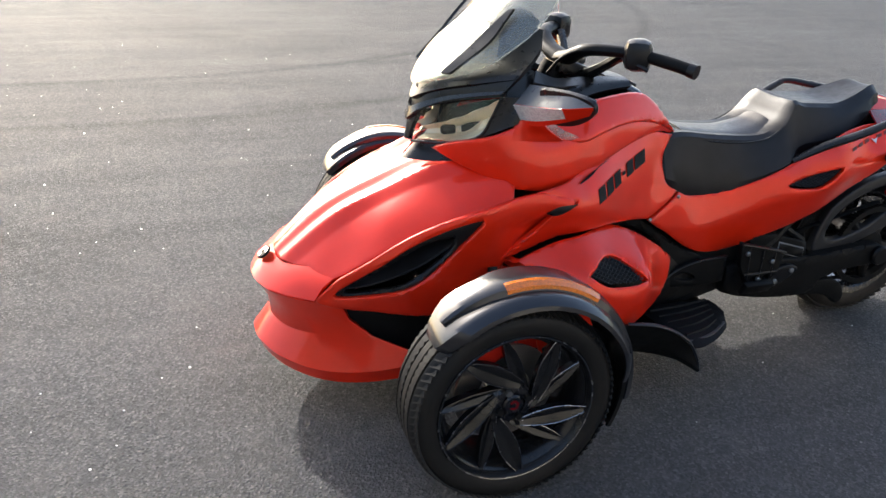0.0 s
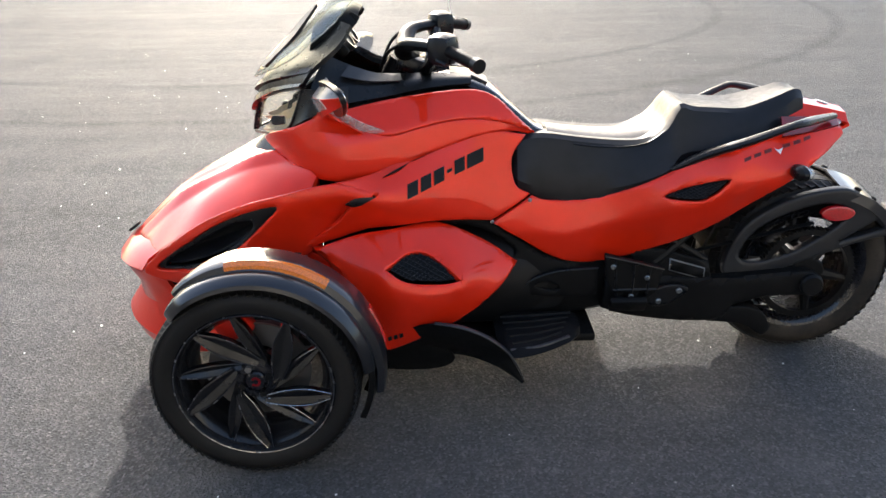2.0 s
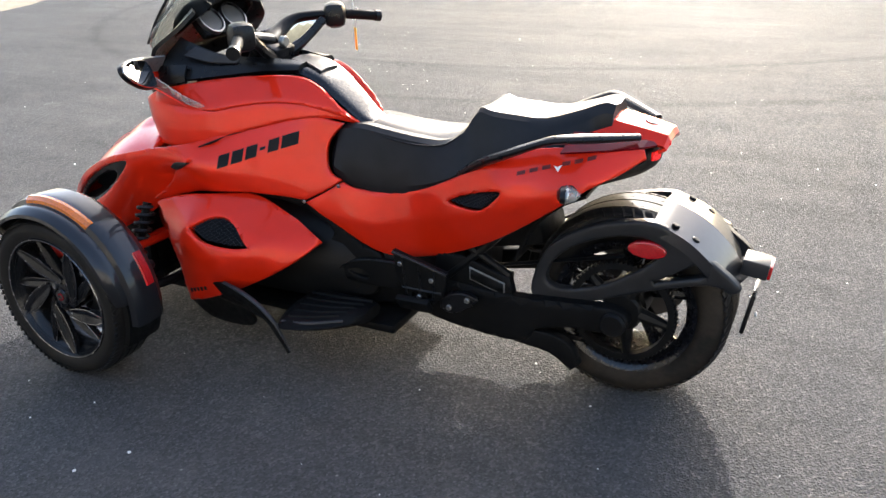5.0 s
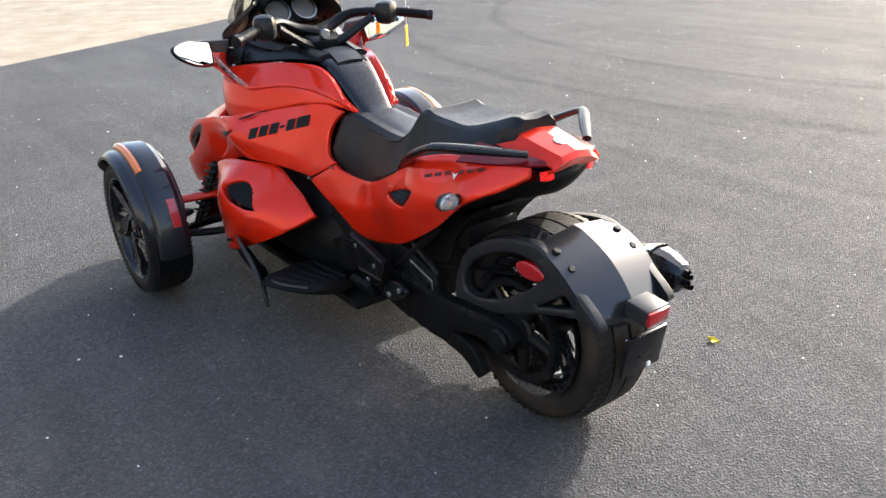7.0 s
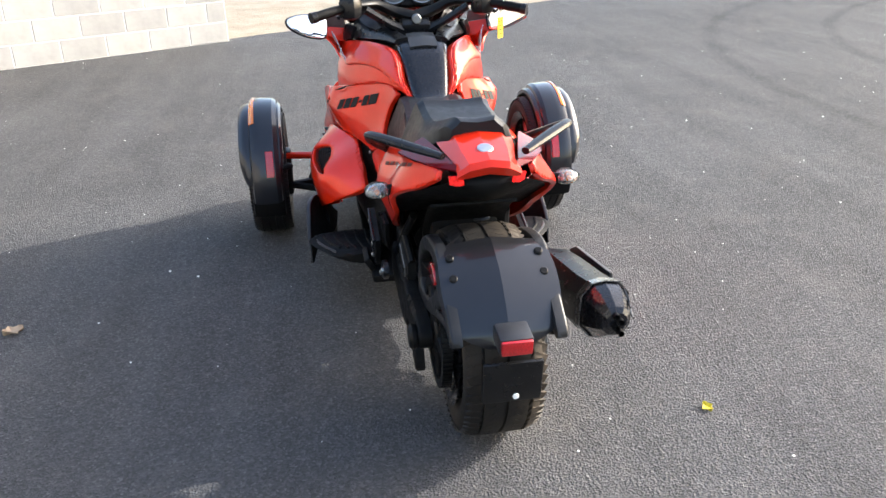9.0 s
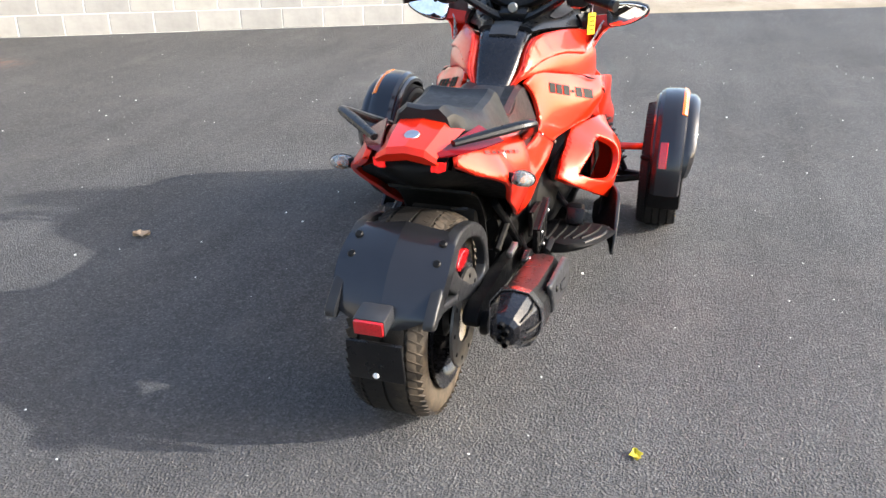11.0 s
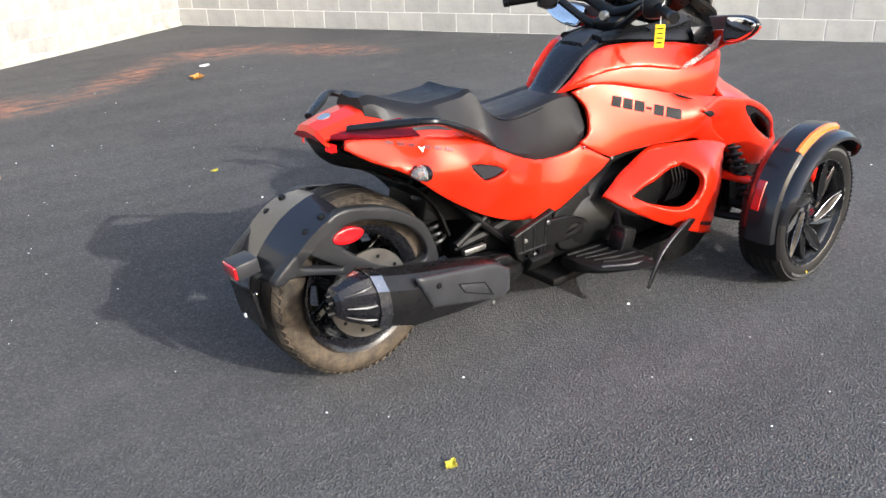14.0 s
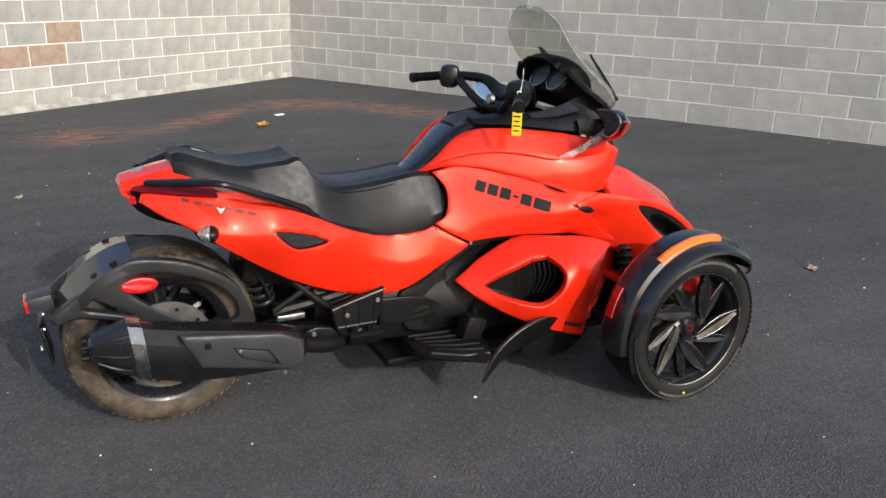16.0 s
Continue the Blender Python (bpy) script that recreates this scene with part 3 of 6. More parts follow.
# left flank: y over (x, z)
MID = rbf([(2.26, 0.38, 0.10), (2.158, 0.388, 0.246), (2.113, 0.406, 0.262), (2.0, 0.36, 0.295), (1.85, 0.40, 0.362), (1.93, 0.45, 0.352), (1.709, 0.616, 0.35), (1.90, 0.52, 0.335),
           (1.616, 0.66, 0.335), (1.449, 0.633, 0.348), (1.42, 0.68, 0.30), (1.363, 0.623, 0.316), (1.155, 0.703, 0.178), (1.02, 0.561, 0.18),
           (1.13, 0.503, 0.213), (1.065, 0.671, 0.15), (0.867, 0.554, 0.15), (0.595, 0.647, 0.19), (0.452, 0.631, 0.245), (0.62, 0.575, 0.213),
           (0.253, 0.652, 0.23), (0.32, 0.70, 0.193), (0.83, 0.36, 0.20), (0.66, 0.39, 0.205), (0.375, 0.54, 0.225), (0.106, 0.716, 0.14),
           (1.25, 0.74, 0.20), (1.7, 0.47, 0.33), (1.47, 0.52, 0.30)])
UP = rbf([(1.825, 0.735, 0.03), (1.74, 0.70, 0.15), (1.61, 0.675, 0.29), (1.43, 0.67, 0.295), (1.25, 0.735, 0.215), (1.08, 0.755, 0.125), (0.985, 0.72, 0.06),
          (1.10, 0.842, 0.085), (1.19, 0.881, 0.11), (1.436, 0.866, 0.20), (1.66, 0.83, 0.24), (1.75, 0.77, 0.16), (1.414, 0.781, 0.254), (1.25, 0.80, 0.185), (1.6, 0.75, 0.275)])

# lower body panels
def flank(name, outline, f=MID, off=0.0, mat=RED, label="", **kw):
    return pair(name, sheet(outline, side_lift(f, off), **kw), mat, BIKE, label)


flank("upper_cowl", [(1.79, 0.74, 1), (1.725, 0.708), (1.615, 0.668, 1), (1.50, 0.660), (1.42, 0.674), (1.33, 0.712), (1.25, 0.735), (1.15, 0.755), (1.06, 0.752), (0.965, 0.714, 1),
                     (1.03, 0.775), (1.10, 0.842), (1.17, 0.876), (1.30, 0.88), (1.45, 0.866), (1.60, 0.842, 1), (1.67, 0.81), (1.75, 0.775)], fold(UP, (0.98, 1.05, 1.1, 1.25, 1.41, 1.62, 1.8), (0.735, 0.772, 0.787, 0.803, 0.784, 0.75, 0.70), 0.24), 0.012, roll=0.004, step=0.014, label="glossy red upper cowl panel", thick=0.02)
def shoulder_y(x, z):
    """The shoulder of the cowl, standing proud behind the mirror stem."""
    k = min(1.0, max(0.0, (1.52 - x) / 0.16))
    return UP(x, z) + 0.011 + 0.013 * k * k * (3 - 2 * k)


flank("cowl_shoulder", [(1.50, 0.80, 1), (1.41, 0.785), (1.33, 0.797), (1.25, 0.806), (1.17, 0.803), (1.08, 0.782), (0.985, 0.735, 1), (1.03, 0.778), (1.098, 0.845), (1.17, 0.878), (1.30, 0.882), (1.42, 0.869), (1.50, 0.85, 1)], shoulder_y, 0.0, label="glossy red arched shoulder over the cowl", step=0.014, roll=0.006, thick=0.016)
flank("tank_side_panel", [(1.56, 0.672, 1), (1.42, 0.70), (1.33, 0.735), (1.25, 0.755), (1.15, 0.768), (1.02, 0.74, 1), (1.062, 0.68), (1.052, 0.605), (1.008, 0.576, 1), (1.06, 0.542), (1.126, 0.508, 1), (1.22, 0.525),
                          (1.33, 0.537), (1.47, 0.525), (1.60, 0.49), (1.66, 0.483, 1), (1.575, 0.542), (1.53, 0.59), (1.50, 0.625), (1.445, 0.637, 1), (1.50, 0.65)], MID, -0.004, label="glossy red side panel beside the tank", step=0.016, roll=0.004)
def front_y(x, z):
    """The nose side, sunk towards the gill behind the intake."""
    k = min(1.0, max(0.0, (1.70 - x) / 0.17)) * min(1.0, max(0.0, (0.632 - z) / 0.06))
    return MID(x, z) - 0.034 * k * k * (3 - 2 * k)


flank("front_side_cowl", [(2.155, 0.384, 1), (2.085, 0.363), (1.95, 0.355), (1.84, 0.358), (1.73, 0.40), (1.64, 0.46, 1), (1.56, 0.53), (1.49, 0.60), (1.45, 0.65, 1), (1.56, 0.672, 1), (1.64, 0.658),
                          (1.80, 0.62), (1.95, 0.553), (2.09, 0.452, 1)], front_y, 0.0,
      holes=[[(2.10, 0.403), (2.045, 0.455), (1.94, 0.53), (1.825, 0.587), (1.72, 0.612), (1.772, 0.552), (1.85, 0.485), (1.95, 0.43), (2.04, 0.402)]], label="glossy red nose side with a dark intake opening", step=0.016, roll=0.004)
flank("rear_side_panel", [(1.122, 0.502, 1), (1.06, 0.537), (1.003, 0.572, 1), (0.96, 0.555), (0.867, 0.548), (0.75, 0.575), (0.60, 0.645), (0.48, 0.715), (0.36, 0.745), (0.2, 0.755), (0.10, 0.752, 1), (0.092, 0.730, 1), (0.15, 0.692), (0.223, 0.655),
                          (0.375, 0.54), (0.52, 0.45), (0.66, 0.385), (0.76, 0.358), (0.85, 0.352), (0.94, 0.378), (1.04, 0.445)], fold(MID, (0.25, 0.5, 0.7, 0.9, 1.1), (0.66, 0.565, 0.50, 0.45, 0.47), 0.28), 0.0,
      holes=[[(0.45, 0.632), (0.54, 0.612), (0.625, 0.575), (0.565, 0.565), (0.508, 0.572)]], label="glossy red rear side panel under the seat", step=0.016, roll=0.004)

# pods over the engine, left with a grille, right with a larger open duct
POD = rbf([(1.65, 0.47, 0.353), (1.57, 0.505, 0.345), (1.468, 0.53, 0.325), (1.31, 0.528, 0.265), (1.218, 0.506, 0.25), (1.132, 0.459, 0.245), (1.05, 0.40, 0.242), (1.10, 0.351, 0.31), (1.19, 0.297, 0.37),
           (1.318, 0.239, 0.405), (1.43, 0.199, 0.415), (1.53, 0.176, 0.40), (1.54, 0.3, 0.40), (1.60, 0.427, 0.37), (1.42, 0.46, 0.412), (1.22, 0.41, 0.392), (1.33, 0.40, 0.425), (1.40, 0.32, 0.43)])
POD_OUT = [(1.655, 0.472, 1), (1.57, 0.508), (1.468, 0.530), (1.31, 0.532), (1.218, 0.506), (1.132, 0.459), (1.048, 0.395, 1), (1.10, 0.348), (1.188, 0.295), (1.318, 0.237), (1.425, 0.199), (1.525, 0.176, 1), (1.54, 0.243), (1.548, 0.331), (1.60, 0.427)]
VENT_L = [(1.427, 0.452, 1), (1.36, 0.479), (1.295, 0.462), (1.219, 0.406, 1), (1.284, 0.404), (1.368, 0.416)]
VENT_R = [(1.126, 0.390, 1), (1.19, 0.436), (1.27, 0.466), (1.340, 0.480, 1), (1.368, 0.455), (1.376, 0.42), (1.352, 0.368), (1.302, 0.330), (1.237, 0.334), (1.17, 0.360)]
def pod_y(x, z):
    """The pod's face, turned sharply inwards along its front edge."""
    over = x - float(np.interp(z, (0.17, 0.24, 0.33, 0.43, 0.48), (1.474, 1.487, 1.497, 1.548, 1.61)))
    return POD(x, z) - 1.15 * max(0.0, over)


part("engine_pod", sheet(POD_OUT, side_lift(pod_y), 0.014, 0.02, 0.006, [VENT_L]), RED, BIKE, "glossy red engine side pod with a mesh vent")
part("engine_pod", flipped(sheet(POD_OUT, side_lift(pod_y), 0.014, 0.02, 0.006, [VENT_R])), RED, BIKE, "glossy red engine side pod with an open duct")

pair("pod_inner_panel", sheet([(1.665, 0.468, 1), (1.60, 0.43), (1.53, 0.34), (1.505, 0.185, 1), (1.585, 0.192, 1), (1.63, 0.28), (1.69, 0.40)], side_lift(lambda x, z: 0.322 - 0.25 * (x - 1.53)), 0.03, 0.008, 0.004), RED, BIKE, "red inner panel ahead of the engine pod")

# hood and nose: z over (x, y)
HOOD = rbf([(2.235, 0.0, 0.43), (2.205, 0.075, 0.435), (2.10, 0.0, 0.558), (2.06, 0.11, 0.560), (2.10, 0.24, 0.452), (1.95, 0.0, 0.645), (1.93, 0.13, 0.632), (1.95, 0.30, 0.553), (1.80, 0.0, 0.71), (1.80, 0.14, 0.698),
            (1.80, 0.325, 0.615), (1.64, 0.315, 0.654), (1.63, 0.285, 0.69), (1.70, 0.16, 0.72), (1.95, 0.22, 0.597), (1.80, 0.24, 0.658)])


def hood_z(x, y):
    """The hood with two raised ridges that fan out to the rear."""
    a = abs(y)
    r = float(np.interp(x, (1.62, 2.2), (0.175, 0.07)))
    c = float(np.interp(x, (1.62, 2.2), (0.055, 0.012)))
    return HOOD(x, a) - 0.007 + 0.013 * max(0, 1 - abs(a - r) / 0.042) + 0.005 * max(0, 1 - abs(a - c) / 0.03)


def hood_lift(x, y):
    z = hood_z(x, y)
    gx, gy = (hood_z(x + 0.006, y) - z) / 0.006, (hood_z(x, y + 0.006) - z) / 0.006
    return (x, y, z), Vector((-gx, -gy, 1)).normalized()


half = [(2.222, 0.0), (2.217, 0.045), (2.205, 0.08), (2.15, 0.16), (2.10, 0.245), (1.95, 0.305), (1.80, 0.325), (1.63, 0.325, 1), (1.615, 0.292, 1), (1.67, 0.222), (1.715, 0.172, 1), (1.757, 0.132), (1.80, 0.072), (1.828, 0.03)]
part("hood", sheet(half + [(q[0], -q[1], *q[2:]) for q in reversed(half[1:])] , hood_lift, 0.009, 0.015, 0.004, per=3), RED, BIKE, "glossy red sloping hood with two raised ridges", 18)
scoop = [[(1.85, 0.0, 0.676), (1.80, 0.085, 0.672), (1.755, 0.145, 0.674), (1.69, 0.205, 0.685)], [(1.83, 0.0, 0.70), (1.785, 0.075, 0.695), (1.74, 0.125, 0.70), (1.68, 0.185, 0.71)], [(1.79, 0.0, 0.745), (1.76, 0.05, 0.745), (1.725, 0.10, 0.75), (1.66, 0.175, 0.755)]]
part("hood_scoop", shell(loft([[(x, -y, z) for x, y, z in reversed(r[1:])] + r for r in scoop], 3, 3), -0.008), SATIN, BIKE, "black scoop behind the hood")
# nose cap and bumper: rows across the front, mirrored about the centre
def across(rows):
    return [[(x, -y, z) for x, y, z in reversed(r[1:])] + r for r in rows]


front_edge = [(x - 0.004, y, HOOD(x, y) - 0.004) for x, y in ((2.222, 0.0), (2.217, 0.045), (2.205, 0.08), (2.15, 0.16), (2.10, 0.245))]
crease = [(2.287, 0.0, 0.376), (2.282, 0.05, 0.375), (2.255, 0.13, 0.378), (2.205, 0.2, 0.383), (2.15, 0.25, 0.388)]
part("nose_cap", shell(grid_fix(across([front_edge, [tuple(0.5 * (p + q) + (0.006 if i == 2 else 0.004 if i == 0 else 0) for i, (p, q) in enumerate(zip(a, b))) for a, b in zip(front_edge, crease)], crease])), -0.01), RED, BIKE, "glossy red nose cap below the hood crease", 25)
part("front_bumper", shell(loft(across([
    [(2.284, 0.0, 0.371), (2.279, 0.05, 0.37), (2.252, 0.13, 0.373), (2.2, 0.2, 0.378), (2.14, 0.25, 0.38), (2.075, 0.27, 0.362)],
    [(2.245, 0.0, 0.31), (2.24, 0.05, 0.308), (2.21, 0.13, 0.31), (2.16, 0.2, 0.32), (2.10, 0.245, 0.33), (2.06, 0.262, 0.325)],
    [(2.24, 0.0, 0.255), (2.235, 0.05, 0.252), (2.20, 0.13, 0.25), (2.13, 0.21, 0.262), (2.05, 0.265, 0.282), (2.0, 0.285, 0.278)],
    [(2.262, 0.0, 0.226), (2.256, 0.05, 0.223), (2.215, 0.14, 0.215), (2.13, 0.225, 0.222), (2.02, 0.29, 0.243), (1.90, 0.343, 0.245)],
    [(2.287, 0.0, 0.19), (2.28, 0.06, 0.186), (2.235, 0.15, 0.174), (2.145, 0.24, 0.168), (2.03, 0.305, 0.18), (1.89, 0.36, 0.215)],
    [(2.275, 0.0, 0.158), (2.267, 0.06, 0.154), (2.22, 0.15, 0.14), (2.13, 0.235, 0.13), (2.02, 0.295, 0.14), (1.885, 0.35, 0.175)],
    [(2.15, 0.0, 0.14), (2.14, 0.06, 0.138), (2.11, 0.14, 0.13), (2.04, 0.2, 0.125), (1.95, 0.25, 0.135), (1.86, 0.30, 0.16)]]), 1, 4), -0.012), RED, BIKE, "glossy red front bumper with a jutting lip", 28)
part("bumper_core", loft([[(1.72, -0.33, 0.2), (1.72, 0, 0.2), (1.72, 0.33, 0.2)], [(1.72, -0.31, 0.46), (1.72, 0, 0.6), (1.72, 0.31, 0.46)], [(2.02, -0.18, 0.38), (2.1, 0, 0.40), (2.02, 0.18, 0.38)], [(2.0, -0.2, 0.17), (2.12, 0, 0.16), (2.0, 0.2, 0.17)], [(1.72, -0.33, 0.17), (1.72, 0, 0.17), (1.72, 0.33, 0.17)]]), MATTE, BIKE, "black plastic inner nose")
pair("nose_liner", shell(loft([[(2.09, 0.225, 0.40), (1.98, 0.262, 0.40), (1.86, 0.285, 0.42), (1.70, 0.30, 0.46)], [(2.09, 0.225, 0.28), (1.98, 0.262, 0.27), (1.86, 0.285, 0.27), (1.70, 0.30, 0.28)], [(2.06, 0.215, 0.165), (1.97, 0.25, 0.16), (1.86, 0.275, 0.165), (1.70, 0.29, 0.18)]], 4, 4), 0.006), MATTE, BIKE, "matte black liner behind the bumper")

# wheels
FX, FZ = 1.742, 0.266
FRONT_HUBS = {1: (1.748, 0.617), -1: (1.736, -0.594)}


def tyre(r, rim, w, grooves, ribs, angle):
    """A tyre with rounded shoulders and cut tread blocks, about the origin, axle along y."""
    h = w / 2
    prof = [(-h * 0.78, rim - 0.008), (-h * 0.93, rim + 0.012), (-h, rim + (r - rim) * 0.45), (-h * 0.97, r - 0.028), (-h * 0.84, r - 0.009)]
    g = []
    for i in range(grooves):
        c = (-1 + 2 * (i + 0.5) / grooves) * h * 0.74
        g += [(c - 0.0045, r - 0.002), (c - 0.0035, r - 0.009), (c + 0.0035, r - 0.009), (c + 0.0045, r - 0.002)]
    prof += g + [(-a, b) for a, b in reversed(prof)]
    body = turned(prof, "y", 72)
    return body


def tread_cuts(r, w, n, skew):
    """Shallow slanted tread blocks across the tyre."""
    bms = []
    for i in range(n):
        for s in (-1, 1):
            a = math.tau * (i + (0.5 if s > 0 else 0)) / n
            b = box((0.74 * math.tau * r / n, w * 0.2, 0.005), (0, s * w * 0.39, r - 0.0105), 0, rot=(s * -17, 0, s * skew))
            b.transform(Matrix.Rotation(a, 4, "Y"))
            bms.append(b)
            b = box((0.8 * math.tau * r / n, w * 0.15, 0.005), (0, s * w * 0.17, r - 0.0045), 0, rot=(0, 0, s * (skew + 6)))
            b.transform(Matrix.Rotation(a + 0.03, 4, "Y"))
            bms.append(b)
    return merge(*bms)


def blade(p0, p1, wid, y0, y1, thick):
    """A flat leaf-shaped spoke with a sunk middle between two points of the wheel plane."""
    p0, p1 = Vector(p0), Vector(p1)
    d = (p1 - p0).normalized()
    n = Vector((-d.y, d.x))
    rows = []
    for s, w in ((0.0, 0.42), (0.22, 0.8), (0.5, 1.0), (0.72, 0.86), (1.0, 0.28)):
        o = p0 + (p1 - p0) * s
        y = y0 + (y1 - y0) * s
        rows.append([Vector((o.x + n.x * wid * w * k, y + dy, o.y + n.y * wid * w * k)) for k, dy in ((-1, -thick), (-1, 0), (-0.82, 0.001), (0, -0.005), (0.82, 0.001), (1, 0), (1, -thick), (0, -thick * 1.4))])
    edges = [[tuple(r[j] + Vector((0, 0.0006, 0))) for r in rows] for j in (1, 5)]
    return fix(grid_mesh(rows, True, True)), edges


def sidewall_marks(r, y, spans, step, length):
    """Short pale moulded ticks round a sidewall."""
    bms = []
    for a0, a1 in spans:
        for k in range(int((a1 - a0) / step)):
            a = radians(a0 + k * step)
            b = box((0.0022, 0.0014, length), (0, 0, 0), 0, rot=(0, 24, 0))
            b.transform(Matrix.Rotation(-a, 4, "Y") @ Matrix.Translation((r, y, 0)) @ Matrix.Rotation(radians(90), 4, "Y"))
            bms.append(b)
    return merge(*bms)


def front_wheel(side, first):
    """Five pairs of swept leaf-shaped spokes in a deep rim; first is the tip angle of one pair."""
    rim_prof = [(-0.07, 0.185), (-0.075, 0.199), (-0.065, 0.195), (-0.06, 0.174), (0.03, 0.170), (0.058, 0.187), (0.066, 0.199), (0.073, 0.2025), (0.077, 0.2), (0.076, 0.1955), (0.066, 0.19), (0.04, 0.182), (0.01, 0.163), (-0.058, 0.166)]
    w = part("front_wheel", turned(rim_prof + rim_prof[:1], "y", 64), WHEELBLACK, BIKE, "gloss black front wheel rim")
    w.matrix_basis = pose(*FRONT_HUBS[side], FZ) @ (Matrix() if side > 0 else Matrix.Rotation(math.pi, 4, "Z"))
    part("tyre", tyre(0.267, 0.197, 0.164, 4, 0, 0), TYRE, w, "black low-profile road tyre", 50)
    part("tread", tread_cuts(0.267, 0.164, 84, 28), TYRE, w, "", 30)["kind"] = "stuff"
    if side < 0:
        part("sidewall_mark", sidewall_marks(0.2375, 0.0828, ((20, 128), (205, 305)), 1.5, 0.010), CORD_GREY, w, "pale moulded ticks on the tyre wall")["kind"] = "stuff"
        part("paint_dot", disc(0.004, 0.002, (0.02, 0.0832, -0.226), seg=10), YELLOW, w, "yellow paint dot on the tyre wall")
    part("rim_line", turned([(0.0745, 0.2015), (0.0775, 0.2), (0.0765, 0.1975)], "y", 64), GUNMETAL, w, "bright machined rim edge")
    part("hub", turned([(-0.06, 0.055), (0.036, 0.056), (0.046, 0.05), (0.05, 0.032), (0.044, 0.029), (0.044, 0.001)], "y", 32), GLOSS, w, "gloss black wheel hub")
    part("hub_cap", disc(0.026, 0.01, (0, 0.049, 0), bevel=0.004), GLOSS, w, "dark cap with a dull red mark")
    part("cap_mark", turned([(0.054, 0.007), (0.0555, 0.007), (0.0555, 0.013), (0.054, 0.013)], "y", 20, a0=30, a1=320), DARKRED, w)
    for i in range(5):
        a1 = radians(first + 72 * i)
        a0 = a1 + radians(58)
        b, edges = blade((math.cos(a0) * 0.056, math.sin(a0) * 0.056), (math.cos(a1) * 0.193, math.sin(a1) * 0.193), 0.0245, 0.053, 0.068, 0.018)
        sp = part("spoke_blade", b, WHEELBLACK, w, "", 15)
        for e in edges:
            part("edge_line", tube(e, 0.0012, 5, 2), GUNMETAL, sp)
        a1 = radians(first + 72 * i + 31)
        a0 = a1 + radians(50)
        b, edges = blade((math.cos(a0) * 0.05, math.sin(a0) * 0.05), (math.cos(a1) * 0.191, math.sin(a1) * 0.191), 0.0165, 0.046, 0.058, 0.02)
        sp = part("spoke_rib", b, WHEELBLACK, w, "", 15)
        part("edge_line", tube(edges[0], 0.001, 5, 2), GUNMETAL, sp)
    for i in range(4):
        a = radians(first + 20 + 90 * i)
        part("wheel_nut", disc(0.009, 0.014, (math.cos(a) * 0.038, 0.05, math.sin(a) * 0.038), seg=6), STEEL if i == 0 else DARK, w)
    part("brake_disc", turned([(-0.004, 0.07), (-0.004, 0.132), (0.004, 0.132), (0.004, 0.07), (-0.004, 0.07)], "y", 40, (0, -0.012, 0)), DISC, w, "steel brake disc")
    part("brake_caliper", box((0.06, 0.05, 0.085), (0.05 if side > 0 else -0.05, -0.01, 0.128), 0.008, rot=(0, -62 if side > 0 else 62, 0)), CALIPER, w, "red painted brake caliper")
    return w


front_wheel(1, 47)
front_wheel(-1, 26)

# front fenders: a crown band with a step, an outer skirt, a dark tail and reflectors
GX, GY, GZ = 1.732, 0.624, 0.281


def fender_rows(prof, a0, a1, n, taper):
    rows = []
    for i in range(n + 1):
        s = i / n
        a = radians(a0 + (a1 - a0) * s)
        k = taper(s)
        rows.append([(GX + math.cos(a) * (r - (1 - k) * 0.012), GY + 0.006 + 0.92 * o * (0.45 + 0.55 * k), GZ + math.sin(a) * (r - (1 - k) * 0.012)) for o, r in prof])
    return rows


def ends(s):
    return min(1.0, s / 0.12) ** 0.6 * (1.0 if s < 0.8 else 1.0 - 0.45 * ((s - 0.8) / 0.2) ** 2)


skirt = [(-0.094, 0.268), (-0.092, 0.282), (-0.082, 0.290), (0.0, 0.294), (0.062, 0.293), (0.080, 0.291), (0.0985, 0.276), (0.101, 0.266)]
pair("fender_skirt", shell(fix(grid_mesh(fender_rows(skirt, 38, 176, 44, ends))), -0.005), FENDER, BIKE, "dark metallic black front fender")
crown = [(-0.078, 0.284), (-0.073, 0.302), (-0.055, 0.311), (0.0, 0.315), (0.030, 0.313), (0.044, 0.308), (0.052, 0.291)]
pair("fender_crown", shell(fix(grid_mesh(fender_rows(crown, 48, 190, 44, lambda s: min(1.0, s / 0.22) ** 0.7))), -0.005), FENDER, BIKE, "dark metallic raised fender crown", 22)
refl = [(0.024, 0.306), (0.025, 0.316), (0.036, 0.3155), (0.0485, 0.306), (0.050, 0.297)]
pair("side_reflector", shell(fix(grid_mesh(fender_rows(refl, 79, 126, 16, lambda s: 1.0))), -0.006), ORANGE, BIKE, "long amber reflector along the fender crown")
back = [(-0.052, 0.307), (-0.048, 0.3155), (-0.018, 0.318), (-0.013, 0.310)]
pair("rear_fender_reflector", shell(fix(grid_mesh(fender_rows(back, 150, 169, 8, lambda s: 1.0))), -0.006), REDLENS, BIKE, "red reflector on the back of the front fender")
tail = [(-0.085, 0.27), (-0.08, 0.284), (-0.06, 0.288), (0.03, 0.288), (0.055, 0.284), (0.06, 0.27)]
pair("fender_mudflap", shell(fix(grid_mesh(fender_rows(tail, 174, 206, 12, lambda s: 1.0))), -0.006), MATTE, BIKE, "matte black mud flap behind the front wheel")
